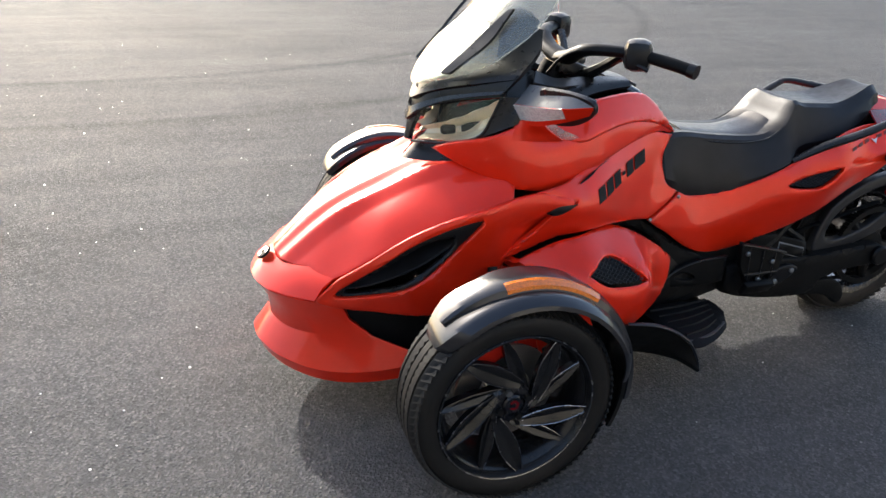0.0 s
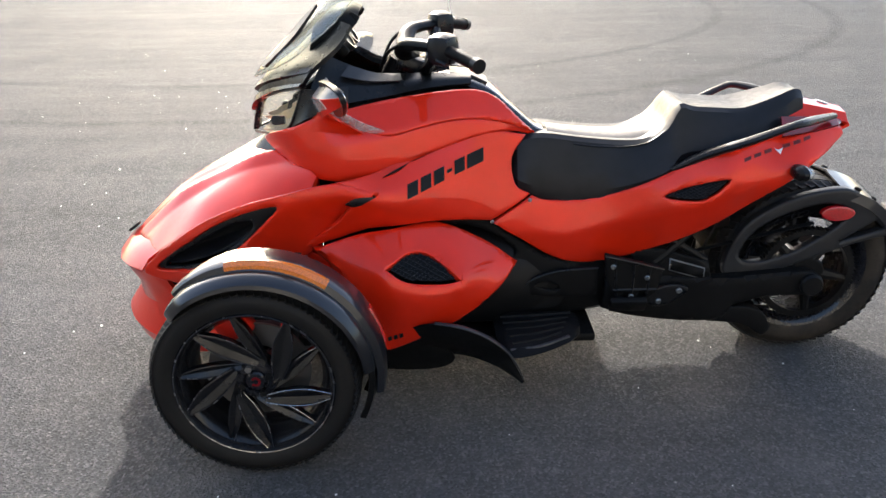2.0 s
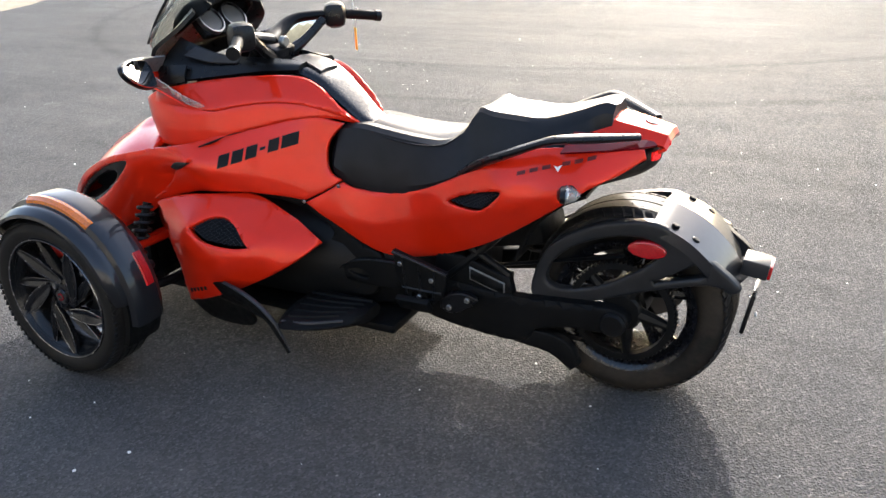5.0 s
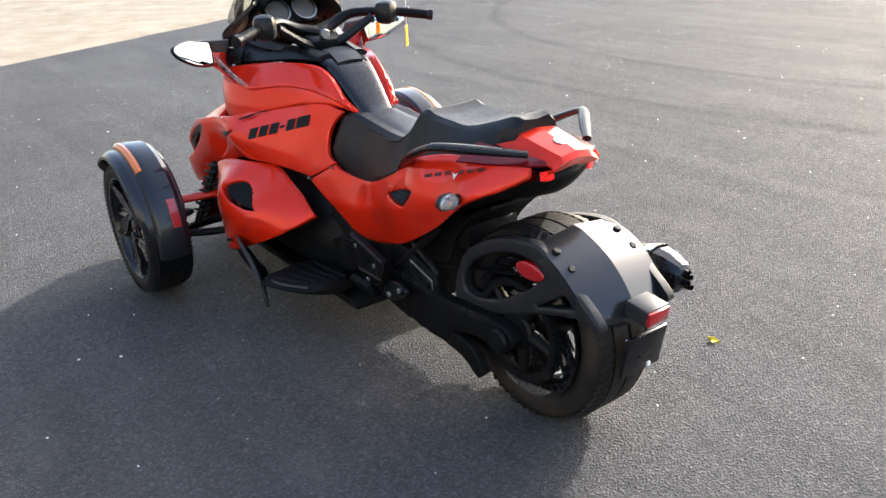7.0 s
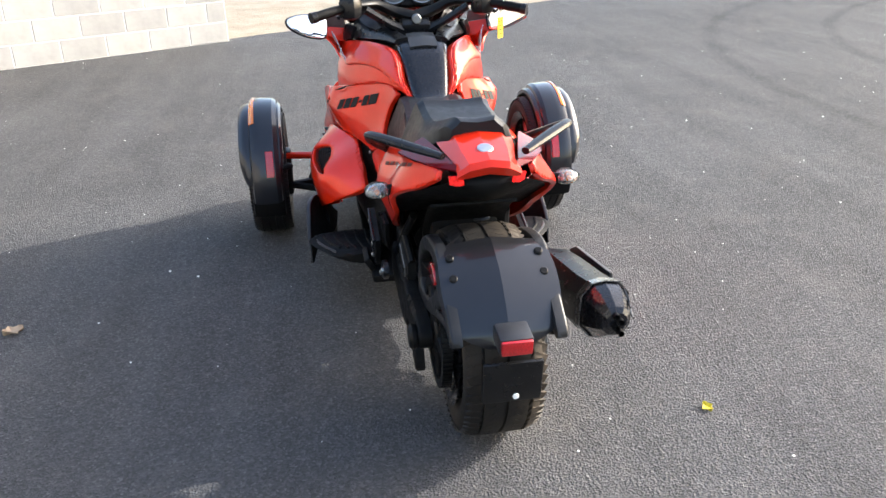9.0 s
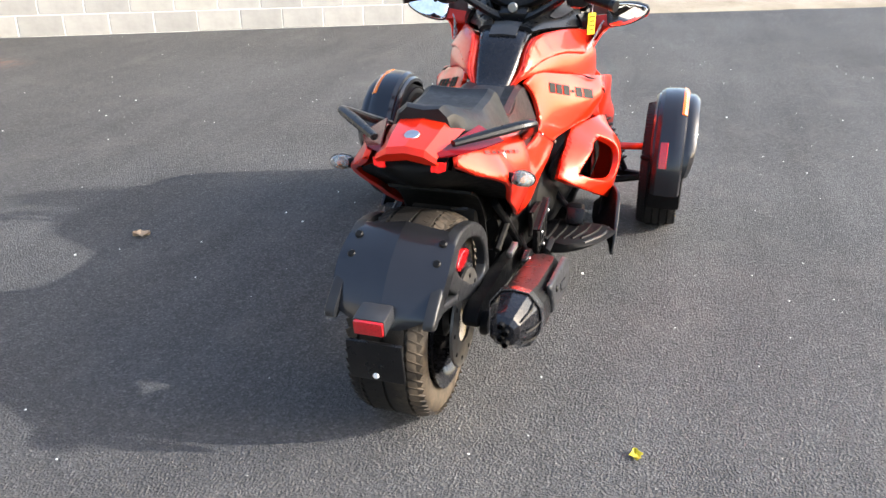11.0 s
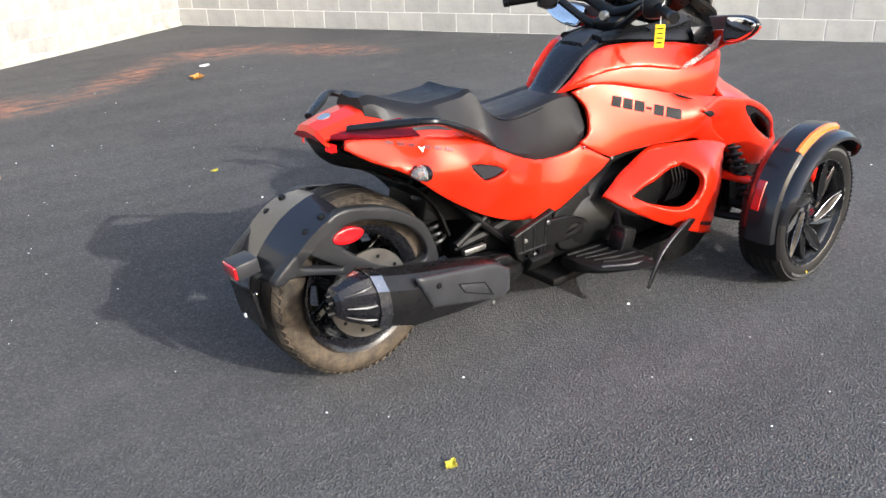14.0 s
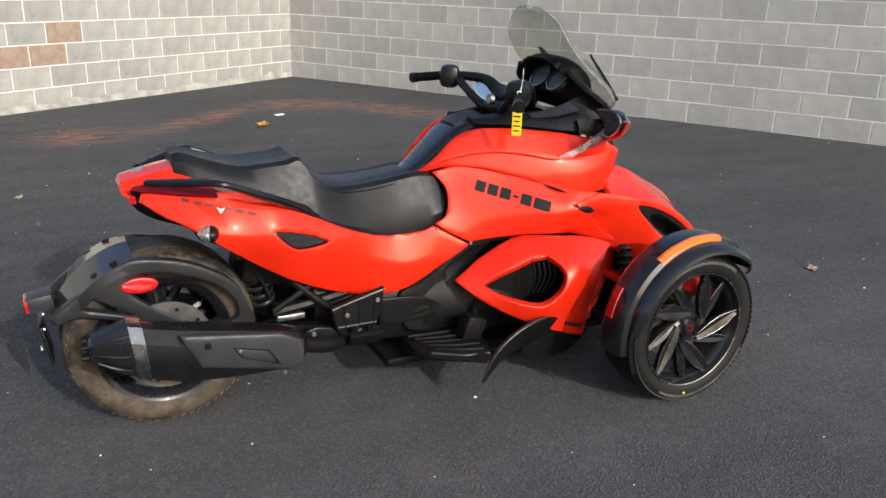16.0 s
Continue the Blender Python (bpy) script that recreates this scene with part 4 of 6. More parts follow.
# fender stays, hub carriers, suspension arms and shocks
for z, x0, x1, r in ((0.20, 1.78, 1.70, 0.018), (0.21, 1.62, 1.70, 0.016), (0.335, 1.72, 1.72, 0.014)):
    mat = DARK if z < 0.3 else RED
    pair("suspension_arm", tube([(x0 - 0.05, 0.22, z + 0.02), (x0, 0.38, z), (x1, 0.56, z + 0.01)], r, 8), mat, BIKE, "red upper suspension arm" if z > 0.3 else "black tubular lower suspension arm")
pair("suspension_arm", tube([(1.63, 0.24, 0.36), (1.66, 0.40, 0.35), (1.71, 0.56, 0.345)], 0.014, 8), RED, BIKE, "red upper suspension arm")
pair("hub_carrier", box((0.09, 0.05, 0.2), (FX, 0.545, FZ), 0.012), DARK, BIKE, "black cast hub carrier")
pair("shock_absorber", tube([(1.69, 0.44, 0.24), (1.68, 0.33, 0.47)], 0.014, 10), DARK, BIKE, "black front shock absorber")
pair("shock_spring", spring((1.688, 0.425, 0.27), (1.68, 0.335, 0.46), 0.027, 0.0055, 8), SHOCK, BIKE, "black coil spring")
pair("fender_stay", tube([(1.47, 0.60, 0.36), (1.50, 0.52, 0.36), (1.62, 0.56, 0.33)], 0.012, 8), MATTE, BIKE, "black fender stay")

# rear wheel
RX, RZ, RR = 0.134, 0.284, 0.287
rear = part("rear_wheel", turned([(-0.1, 0.185), (-0.108, 0.202), (-0.098, 0.198), (-0.085, 0.178), (0.085, 0.178), (0.098, 0.198), (0.108, 0.202), (0.1, 0.185), (0.08, 0.168), (-0.08, 0.168), (-0.1, 0.185)], "y", 56), GLOSS, BIKE, "gloss black rear wheel rim")
rear.matrix_basis = pose(RX, 0, RZ)
part("tyre", tyre(RR, 0.195, 0.205, 5, 0, 0), TYRE_DIRTY, rear, "wide rear tyre dusted with dried brown clay", 50)
part("tread", tread_cuts(RR, 0.205, 64, 26), TYRE_DIRTY, rear, "", 30)["kind"] = "stuff"
part("hub", turned([(-0.1, 0.03), (-0.09, 0.06), (0.09, 0.06), (0.1, 0.03)], "y", 28), DARK, rear, "black rear hub")
for i in range(5):
    a = radians(18 + 72 * i)
    for d in (-0.13, 0.13):
        p0, p1 = (math.cos(a) * 0.05, 0.0, math.sin(a) * 0.05), (math.cos(a + d) * 0.178, 0.02, math.sin(a + d) * 0.178)
        part("spoke", tube([p0, p1], [0.02, 0.016], 8), GLOSS, rear)
sprocket = part("drive_sprocket", turned([(0.112, 0.13), (0.112, 0.148), (0.138, 0.148), (0.138, 0.13), (0.112, 0.13)], "y", 60), DARK, rear, "black toothed belt sprocket")
for k in range(5):
    a = radians(40 + 72 * k)
    part("sprocket_arm", tube([(math.cos(a) * 0.05, 0.12, math.sin(a) * 0.05), (math.cos(a + 0.1) * 0.134, 0.124, math.sin(a + 0.1) * 0.134)], [0.022, 0.012], 8), DARK, sprocket)
part("sprocket_hub", disc(0.058, 0.03, (0, 0.125, 0), bevel=0.006), DARK, sprocket)
teeth = [box((0.006, 0.026, 0.006), (math.cos(k * math.tau / 70) * 0.15, 0.125, math.sin(k * math.tau / 70) * 0.15), 0, rot=(0, -math.degrees(k * math.tau / 70), 0)) for k in range(70)]
part("sprocket_teeth", merge(*teeth), DARK, rear)["kind"] = "stuff"
part("brake_disc", turned([(-0.14, 0.07), (-0.14, 0.138), (-0.133, 0.138), (-0.133, 0.07), (-0.14, 0.07)], "y", 40), DISC, rear, "steel rear brake disc")
for k in range(10):
    a = k * math.tau / 10
    part("disc_hole", disc(0.006, 0.002, (math.cos(a) * 0.115, -0.1415, math.sin(a) * 0.115), seg=10), DARK, rear)

# swing arm with belt guard, axle ends, fender carrier frames
part("swing_arm", plate([(0.78, 0.20, 1), (0.77, 0.29, 1), (0.62, 0.305), (0.44, 0.295), (0.30, 0.302), (0.16, 0.312), (0.105, 0.29), (0.11, 0.25), (0.16, 0.232), (0.27, 0.228), (0.37, 0.20, 1), (0.40, 0.15, 1), (0.53, 0.149), (0.70, 0.174)], 0.145, 0.185, 0.01, smooth=True), MATTE, BIKE, "black swing arm")
part("belt_guard", plate([(0.42, 0.195, 1), (0.32, 0.192), (0.262, 0.165), (0.235, 0.11, 1), (0.262, 0.084, 1), (0.33, 0.13), (0.44, 0.143, 1)], 0.15, 0.178, 0.006, smooth=True), MATTE, BIKE, "black lower belt guard")
part("pivot_cover", plate([(0.70, 0.29), (0.69, 0.395), (0.60, 0.392), (0.455, 0.345), (0.44, 0.275), (0.60, 0.29)], 0.14, 0.172, 0.006), MATTE, BIKE, "black cover over the swing arm pivot")
part("swing_arm", plate([(0.70, 0.26), (0.45, 0.31), (0.25, 0.325), (0.12, 0.335), (0.08, 0.30), (0.12, 0.27), (0.25, 0.265), (0.45, 0.24), (0.70, 0.2)], -0.185, -0.14, 0.012, smooth=True), MATTE, BIKE, "black swing arm")
part("drive_belt", merge(*[tube([(0.72, 0.125, zz), (RX, 0.125, zz2)], 0.012, 6, flat=0.35) for zz, zz2 in ((0.31, 0.45), (0.22, 0.152))]), MATTE, BIKE, "black toothed drive belt")
for s in (1, -1):
    part("axle_nut", turned([(0.0, 0.001), (0.0, 0.034), (0.012, 0.036), (0.02, 0.03), (0.02, 0.001)] if s > 0 else [(0.0, 0.001), (0.0, 0.034), (-0.012, 0.036), (-0.02, 0.03), (-0.02, 0.001)], "y", 20, (0.14, s * 0.186, 0.272)), DARK, BIKE)
frame_out = [(0.40, 0.31), (0.375, 0.40), (0.33, 0.468), (0.22, 0.533), (0.10, 0.562), (0.03, 0.556), (-0.06, 0.50), (-0.165, 0.42), (-0.15, 0.395), (-0.09, 0.408), (0.055, 0.366), (0.19, 0.312), (0.30, 0.284), (0.37, 0.27)]
win_a = [(0.352, 0.345), (0.33, 0.412), (0.26, 0.47), (0.15, 0.511), (0.07, 0.514), (0.036, 0.488), (0.06, 0.447), (0.13, 0.395), (0.20, 0.355), (0.30, 0.328)]
win_b = [(-0.052, 0.460, 1), (-0.082, 0.432, 1), (0.05, 0.392, 1)]
pair("fender_carrier", plate(frame_out, 0.114, 0.143, 0.008, [win_a, win_b], 0.012, True), CARRIER, BIKE, "satin black rear fender carrier arm")
ellipse = [(0.072 + 0.052 * math.cos(a), 0.486 + 0.024 * math.sin(a)) for a in np.linspace(0, math.tau, 20, endpoint=False)]
pair("side_reflector", plate(ellipse, 0.131, 0.149, 0.004, step=0.012), REDLENS, BIKE, "oval red reflector")

# rear fender: faceted hugger over the wheel
def hug(a, r, y):
    return (RX + math.cos(radians(a)) * r, y, RZ + math.sin(radians(a)) * r)


rows = []
for a, r, w in ((104, 0.305, 0.132), (112, 0.309, 0.14), (126, 0.313, 0.145), (140, 0.316, 0.143), (152, 0.32, 0.13), (157, 0.322, 0.096), (161, 0.324, 0.052)):
    rows.append([hug(a, r - 0.05, -w - 0.004), hug(a, r - 0.02, -w), hug(a, r - 0.01, -w * 0.5), hug(a, r, 0), hug(a, r - 0.01, w * 0.5), hug(a, r - 0.02, w), hug(a, r - 0.05, w + 0.004)])
fine = [catmull(c, 5) for c in zip(*rows)]
part("rear_fender", shell(fix(grid_mesh([[c[i] for c in fine] for i in range(len(fine[0]))])), -0.006), FENDER, BIKE, "dark metallic black faceted rear wheel hugger fender", 13)
for s in (1, -1):
    for a in (115, 127):
        b = disc(0.011, 0.01, (0, 0, 0), "y", 12, 0.003)
        b.transform(Matrix.Translation(hug(a, 0.2965, s * 0.112)) @ Matrix.Rotation(-radians(a) + math.pi / 2, 4, "Y") @ Matrix.Rotation(radians(90), 4, "X"))
        part("fender_bolt", b, DARK, BIKE)
lamp = part("tail_lamp_housing", box((0.07, 0.08, 0.046), (-0.19, 0, 0.428), 0.006, rot=(0, -8, 0)), GREYP, BIKE, "grey rear marker lamp housing on the hugger")
part("marker_lens", box((0.012, 0.074, 0.038), (-0.226, 0, 0.423), 0.004, rot=(0, -8, 0)), REDLENS, lamp, "red marker lens")
pl = part("plate_bracket", box((0.012, 0.145, 0.12), (-0.188, 0, 0.31), 0.004, rot=(0, -10, 0)), SATIN, BIKE, "black number plate bracket without a plate")
part("bolt", disc(0.008, 0.006, (-0.203, -0.005, 0.278), "x", 12, 0.002), WHITE, pl, "white plastic bolt")
for s in (1, -1):
    part("bolt", disc(0.005, 0.012, (-0.19, s * 0.06, 0.36), "x", 10, 0.002), CHROME, pl)

# muffler on the right
def muffler_row(x, yc, zc, hw, hh, lean=0.0, grow=0.0):
    hw, hh = hw + grow, hh + grow
    return [(x - lean * d, yc + hw * c, zc + hh * d) for c, d in ((1, 0.5), (0.6, 0.93), (0.1, 1), (-0.5, 0.92), (-0.93, 0.5), (-1, 0.1), (-0.96, -0.3), (-0.6, -0.85), (-0.1, -1), (0.5, -0.95), (1, -0.5))]


BODY = ((0.03, -0.30, 0.360, 0.063, 0.084), (0.15, -0.302, 0.327, 0.064, 0.088), (0.30, -0.303, 0.308, 0.063, 0.080), (0.44, -0.303, 0.292, 0.057, 0.067), (0.49, -0.297, 0.287, 0.045, 0.052), (0.515, -0.285, 0.283, 0.03, 0.033))
muff = part("muffler", fix(grid_mesh([muffler_row(*r, lean=0.008 if i == 0 else 0) for i, r in enumerate(BODY)], True, True)), SATIN, BIKE, "satin black muffler with a grey heat shield", 24)
part("end_cone", fix(grid_mesh([muffler_row(-0.088, -0.293, 0.383, 0.026, 0.024), muffler_row(-0.078, -0.294, 0.381, 0.037, 0.040), muffler_row(-0.03, -0.298, 0.373, 0.052, 0.066), muffler_row(0.022, -0.30, 0.362, 0.062, 0.083, 0.008)], True, True)), GLOSS, muff, "gloss black tapered end cone", 14)
for d0, d1 in ((0.62, 0.70), (-0.02, 0.06), (-0.6, -0.5)):
    part("cone_fin", tube([(-0.068, -0.294 - 0.047 * (1 - d0 * d0) ** 0.5 - 0.002, 0.379 + 0.047 * d0), (-0.02, -0.298 - 0.058 * (1 - d0 * d0) ** 0.5, 0.371 + 0.069 * d0), (0.012, -0.30 - 0.063 * (1 - d1 * d1) ** 0.5, 0.364 + 0.081 * d1)], [0.002, 0.0045, 0.003], 6), SATIN, muff, "raised fin on the end cone")
part("muffler_band", shell(fix(grid_mesh([muffler_row(0.02, -0.30, 0.3625, 0.063, 0.084, 0.008, 0.002), muffler_row(0.056, -0.3005, 0.353, 0.0635, 0.0855, 0.008, 0.002)], True)), 0.003), GUNMETAL, muff, "grey muffler band", 24)
part("heat_shield", sheet([(0.138, 0.408), (0.19, 0.302), (0.45, 0.244), (0.486, 0.264), (0.488, 0.332), (0.424, 0.367)], lambda x, z: ((x, -0.374 + 1.0 * (z - 0.325 + 0.17 * (x - 0.3)) ** 2, z), (0, -1, 0)), 0.02, 0.006, 0.008, smooth=False), GREYP, muff, "grey heat shield")
part("shield_groove", sheet([(0.279, 0.350), (0.381, 0.324), (0.419, 0.269), (0.303, 0.313)], lambda x, z: ((x, -0.3748 + 1.0 * (z - 0.325 + 0.17 * (x - 0.3)) ** 2, z), (0, -1, 0)), 0.02, 0.002, 0.0, smooth=False), MATTE, muff)
part("shield_inset", sheet([(0.287, 0.345), (0.378, 0.321), (0.409, 0.276), (0.307, 0.3155)], lambda x, z: ((x, -0.3762 + 1.0 * (z - 0.325 + 0.17 * (x - 0.3)) ** 2, z), (0, -1, 0)), 0.02, 0.002, 0.001, smooth=False), GREYP, muff)
part("bolt", disc(0.010, 0.012, (0.212, -0.372, 0.366), seg=12, bevel=0.003), DARK, muff)
part("bolt", disc(0.006, 0.012, (0.432, -0.352, 0.232), seg=12, bevel=0.002), STEEL, muff)
for k in range(4):
    part("outlet_pipe", turned([(-0.10 - 0.002 * k, 0.008), (-0.07, 0.010), (-0.07, 0.007), (-0.098, 0.006)], "x", 14, (0, -0.287 - 0.012 * (k % 2), 0.402 - 0.015 * k)), DARK, muff)
part("exhaust_pipe", tube([(0.50, -0.29, 0.284), (0.60, -0.26, 0.25), (0.72, -0.18, 0.23), (0.9, -0.12, 0.25)], 0.025, 12), DARK, BIKE, "dark exhaust pipe")

# seat
def seat_rows(stations):
    rows = []
    for x, zt, w, zs, zb in stations:
        zb = zb - 0.028
        low = zb + (zs - zb) * 0.3
        rows.append([(x, 0, zt - 0.003), (x, w * 0.38, zt), (x, w * 0.58, zt + 0.002), (x, w * 0.70, zt - 0.008), (x, w * 0.88, 0.5 * (zs + low) + 0.014), (x, w, low), (x, w * 0.98, zb), (x, w * 0.5, zb - 0.01), (x, 0, zb - 0.01)])
    return [r + [(a, -b, c) for a, b, c in reversed(r[1:-1])] for r in rows]


part("seat", loft(seat_rows([(1.075, 0.668, 0.11, 0.655, 0.66), (1.045, 0.722, 0.15, 0.672, 0.615), (0.97, 0.735, 0.15, 0.68, 0.575), (0.87, 0.722, 0.15, 0.66, 0.56), (0.75, 0.712, 0.165, 0.665, 0.585), (0.67, 0.718, 0.18, 0.675, 0.62),
                              (0.61, 0.758, 0.18, 0.695, 0.65), (0.572, 0.815, 0.155, 0.745, 0.68), (0.53, 0.807, 0.15, 0.76, 0.69), (0.46, 0.802, 0.15, 0.765, 0.70), (0.38, 0.80, 0.145, 0.77, 0.73), (0.29, 0.825, 0.12, 0.80, 0.76), (0.23, 0.845, 0.09, 0.83, 0.80), (0.20, 0.84, 0.075, 0.82, 0.81)]), 3, 1, True, True), VINYL, BIKE, "black stitched vinyl two-level seat", 24)
part("seat_top_insert", shell(loft([[(x, w * k, z + 0.004 - 0.004 * abs(k) ** 3 * 3) for k in (-1, -0.5, 0, 0.5, 1)] for x, z, w in ((0.95, 0.735, 0.075), (0.87, 0.723, 0.085), (0.75, 0.713, 0.095), (0.66, 0.727, 0.085), (0.62, 0.752, 0.07))], 4, 3), -0.006), VINYL2, BIKE, "grained grey-black seat top")
pair("seat_piping", tube([(0.99, 0.085, 0.733), (0.93, 0.098, 0.715), (0.80, 0.118, 0.70), (0.68, 0.128, 0.708), (0.61, 0.12, 0.75), (0.56, 0.09, 0.797)], 0.0022, 6), SATIN, BIKE, "stitched seam")
# tail: red cap, lamps, underside, grab rails
def cap_row(x, w, z, side, drop):
    return [(x + 0.004, -w - side, z - drop), (x, -w, z - 0.008), (x - 0.002, 0, z), (x, w, z - 0.008), (x + 0.004, w + side, z - drop)]


part("tail_cap", shell(grid_fix([cap_row(0.262, 0.062, 0.826, 0.04, 0.045), cap_row(0.20, 0.062, 0.815, 0.034, 0.042), cap_row(0.12, 0.058, 0.798, 0.022, 0.036), cap_row(0.058, 0.05, 0.782, 0.03, 0.03), cap_row(0.05, 0.05, 0.766, 0.03, 0.024), cap_row(0.068, 0.05, 0.742, 0.03, 0.012)]), -0.01), RED, BIKE, "glossy red wedge-shaped tail cap", 14)
pair("tail_lamp", shell(grid_fix([[(0.084, 0.098, 0.737), (0.086, 0.095, 0.715)], [(0.076, 0.082, 0.739), (0.078, 0.08, 0.712)], [(0.070, 0.063, 0.740), (0.072, 0.061, 0.715)]]), 0.004), REDGLOW, BIKE, "lit red tail lamp cells")
pair("tail_lamp_cover", shell(grid_fix([[(0.30, 0.196, 0.744), (0.285, 0.13, 0.785)], [(0.20, 0.17, 0.752), (0.195, 0.105, 0.777)], [(0.108, 0.122, 0.756), (0.10, 0.082, 0.765)], [(0.07, 0.065, 0.752), (0.068, 0.06, 0.757)]]), -0.006), DARKRED, BIKE, "dark red smoked lens", 14)
part("tail_underside", loft([[(0.5, -0.195, 0.50), (0.5, 0, 0.50), (0.5, 0.195, 0.50)], [(0.3, -0.212, 0.617), (0.3, 0, 0.59), (0.3, 0.212, 0.617)], [(0.15, -0.142, 0.69), (0.12, 0, 0.655), (0.15, 0.142, 0.69)], [(0.10, -0.09, 0.722), (0.085, 0, 0.722), (0.10, 0.09, 0.722)], [(0.2, -0.1, 0.745), (0.2, 0, 0.755), (0.2, 0.1, 0.745)], [(0.5, -0.12, 0.70), (0.5, 0, 0.72), (0.5, 0.12, 0.70)]], 4, 4), MATTE, BIKE, "matte black tail underside")
pair("grab_rail", tube([(0.60, 0.175, 0.645), (0.52, 0.205, 0.695), (0.42, 0.25, 0.745), (0.33, 0.268, 0.785), (0.285, 0.262, 0.797), (0.22, 0.20, 0.79), (0.12, 0.105, 0.778)], [0.012, 0.018, 0.017, 0.014, 0.015, 0.017, 0.012], 10, 6, 0.75), SATIN, BIKE, "black passenger grab rail")
badge = part("tail_badge", disc(0.02, 0.004, (0, 0, 0), "x", 28, 0.0015), GREYS, BIKE, "round silver badge")
badge.matrix_basis = pose(0.112, 0, 0.7955, 0, 74, 0)
part("badge_mark", merge(turned([(0, 0.009), (0, 0.017), (0.0055, 0.017), (0.0055, 0.009)], "x", 20, a0=20, a1=300)), DECAL, badge)
for s in (1, -1):
    stalk = part("turn_signal", tube([(0.27, s * 0.2, 0.655), (0.25, s * 0.245, 0.655)], 0.014, 10), MATTE, BIKE, "black turn signal stalk")
    lens = turned([(0.0, 0.001), (0.004, 0.024), (0.02, 0.026), (0.045, 0.018), (0.06, 0.004)], "x", 20)
    lens.transform(Matrix.Translation((0.272, s * 0.262, 0.655)) @ Matrix.Rotation(math.pi + s * 0.25, 4, "Z") @ Matrix.Diagonal((0.8, 1.35, 0.85, 1)))
    part("lens", lens, STEMP, stalk, "clear turn signal lens")
    part("bulb", disc(0.008, 0.02, (0.25, s * 0.262, 0.655), "x", 10, 0.003), ORANGE, stalk, "amber bulb")
    rf = turned([(0.0, 0.001), (0.0, 0.02), (0.016, 0.024), (0.018, 0.022), (0.004, 0.016), (0.003, 0.001)], "x", 20)
    rf.transform(Matrix.Translation((0.265, s * 0.262, 0.655)) @ Matrix.Rotation(math.pi + s * 0.25, 4, "Z") @ Matrix.Diagonal((0.8, 1.35, 0.85, 1)))
    cup = turned([(-0.016, 0.001), (-0.015, 0.012), (-0.004, 0.024), (0.012, 0.0275), (0.013, 0.0262)], "x", 20)
    cup.transform(Matrix.Translation((0.27, s * 0.262, 0.655)) @ Matrix.Rotation(math.pi + s * 0.25, 4, "Z") @ Matrix.Diagonal((0.8, 1.35, 0.85, 1)))
    part("signal_cup", cup, SATIN, stalk, "black cup behind the lens")
    part("reflector_bowl", rf, CHROME, stalk)

# tank top: gloss black centre cover
part("tank_cover", shell(loft([[(x, -w, z - 0.02), (x, -w * 0.8, z - 0.004), (x, 0, z), (x, w * 0.8, z - 0.004), (x, w, z - 0.02)] for x, z, w in ((1.33, 0.895, 0.10), (1.22, 0.905, 0.095), (1.13, 0.874, 0.085), (1.06, 0.816, 0.075), (0.99, 0.753, 0.062), (0.95, 0.73, 0.055))], 4, 3), -0.02), GLOSS, BIKE, "gloss black tank centre cover")
part("fuel_door", shell(loft([[(x, -0.05, z), (x, 0, z + 0.004), (x, 0.05, z)] for x, z in ((1.24, 0.912), (1.18, 0.904), (1.13, 0.881))], 3, 3), -0.01), GREYP, BIKE, "grey-black fuel door")
part("tank_core", loft([[(x, -w, z), (x, -w * 0.8, z + 0.1), (x, 0, z + h), (x, w * 0.8, z + 0.1), (x, w, z)] for x, z, w, h in ((1.62, 0.55, 0.24, 0.26), (1.4, 0.55, 0.2, 0.3), (1.2, 0.55, 0.11, 0.32), (1.05, 0.55, 0.08, 0.24), (0.95, 0.5, 0.08, 0.2))], 3, 3), MATTE, BIKE, "black plastic inner body")
# dash pod, instrument hood and gauges
pair("dash_side", shell(loft([[(1.635, 0.232, 0.85), (1.59, 0.238, 0.858), (1.45, 0.20, 0.872), (1.30, 0.135, 0.886), (1.18, 0.10, 0.89)], [(1.615, 0.205, 0.925), (1.57, 0.20, 0.915), (1.45, 0.17, 0.905), (1.30, 0.115, 0.905), (1.18, 0.085, 0.903)],
                              [(1.575, 0.165, 0.985), (1.53, 0.15, 0.96), (1.45, 0.11, 0.925), (1.30, 0.08, 0.918), (1.18, 0.05, 0.908)]], 4, 4), -0.015), SATIN, BIKE, "satin black dash side panel")
pair("dash_inlay", shell(loft([[(1.54, 0.199, 0.935), (1.46, 0.178, 0.915), (1.38, 0.147, 0.91)], [(1.52, 0.165, 0.958), (1.45, 0.135, 0.93), (1.38, 0.125, 0.918)]], 4, 3), -0.004), GREYP, BIKE, "grey dash inlay")
hoodrows = []
for x, w, zb, zt in ((1.62, 0.13, 0.98, 1.07), (1.575, 0.135, 1.0, 1.10), (1.53, 0.125, 1.03, 1.105), (1.50, 0.11, 1.05, 1.095)):
    hoodrows.append([(x + 0.01, -w * 1.12, zb), (x, -w, zt - 0.03), (x - 0.008, -w * 0.55, zt - 0.004), (x - 0.01, 0, zt), (x - 0.008, w * 0.55, zt - 0.004), (x, w, zt - 0.03), (x + 0.01, w * 1.12, zb)])
part("instrument_hood", shell(loft(hoodrows, 4, 4), -0.01), MATTE, BIKE, "matte black instrument hood")
pair("hood_horn", box((0.03, 0.012, 0.025), (1.508, 0.10, 1.075), 0.004, rot=(20, -30, 0)), MATTE, BIKE, "small black hood corner")
panel = part("instrument_panel", box((0.03, 0.21, 0.11), (1.565, 0, 1.015), 0.01, rot=(0, 38, 0)), MATTE, BIKE, "black instrument panel")
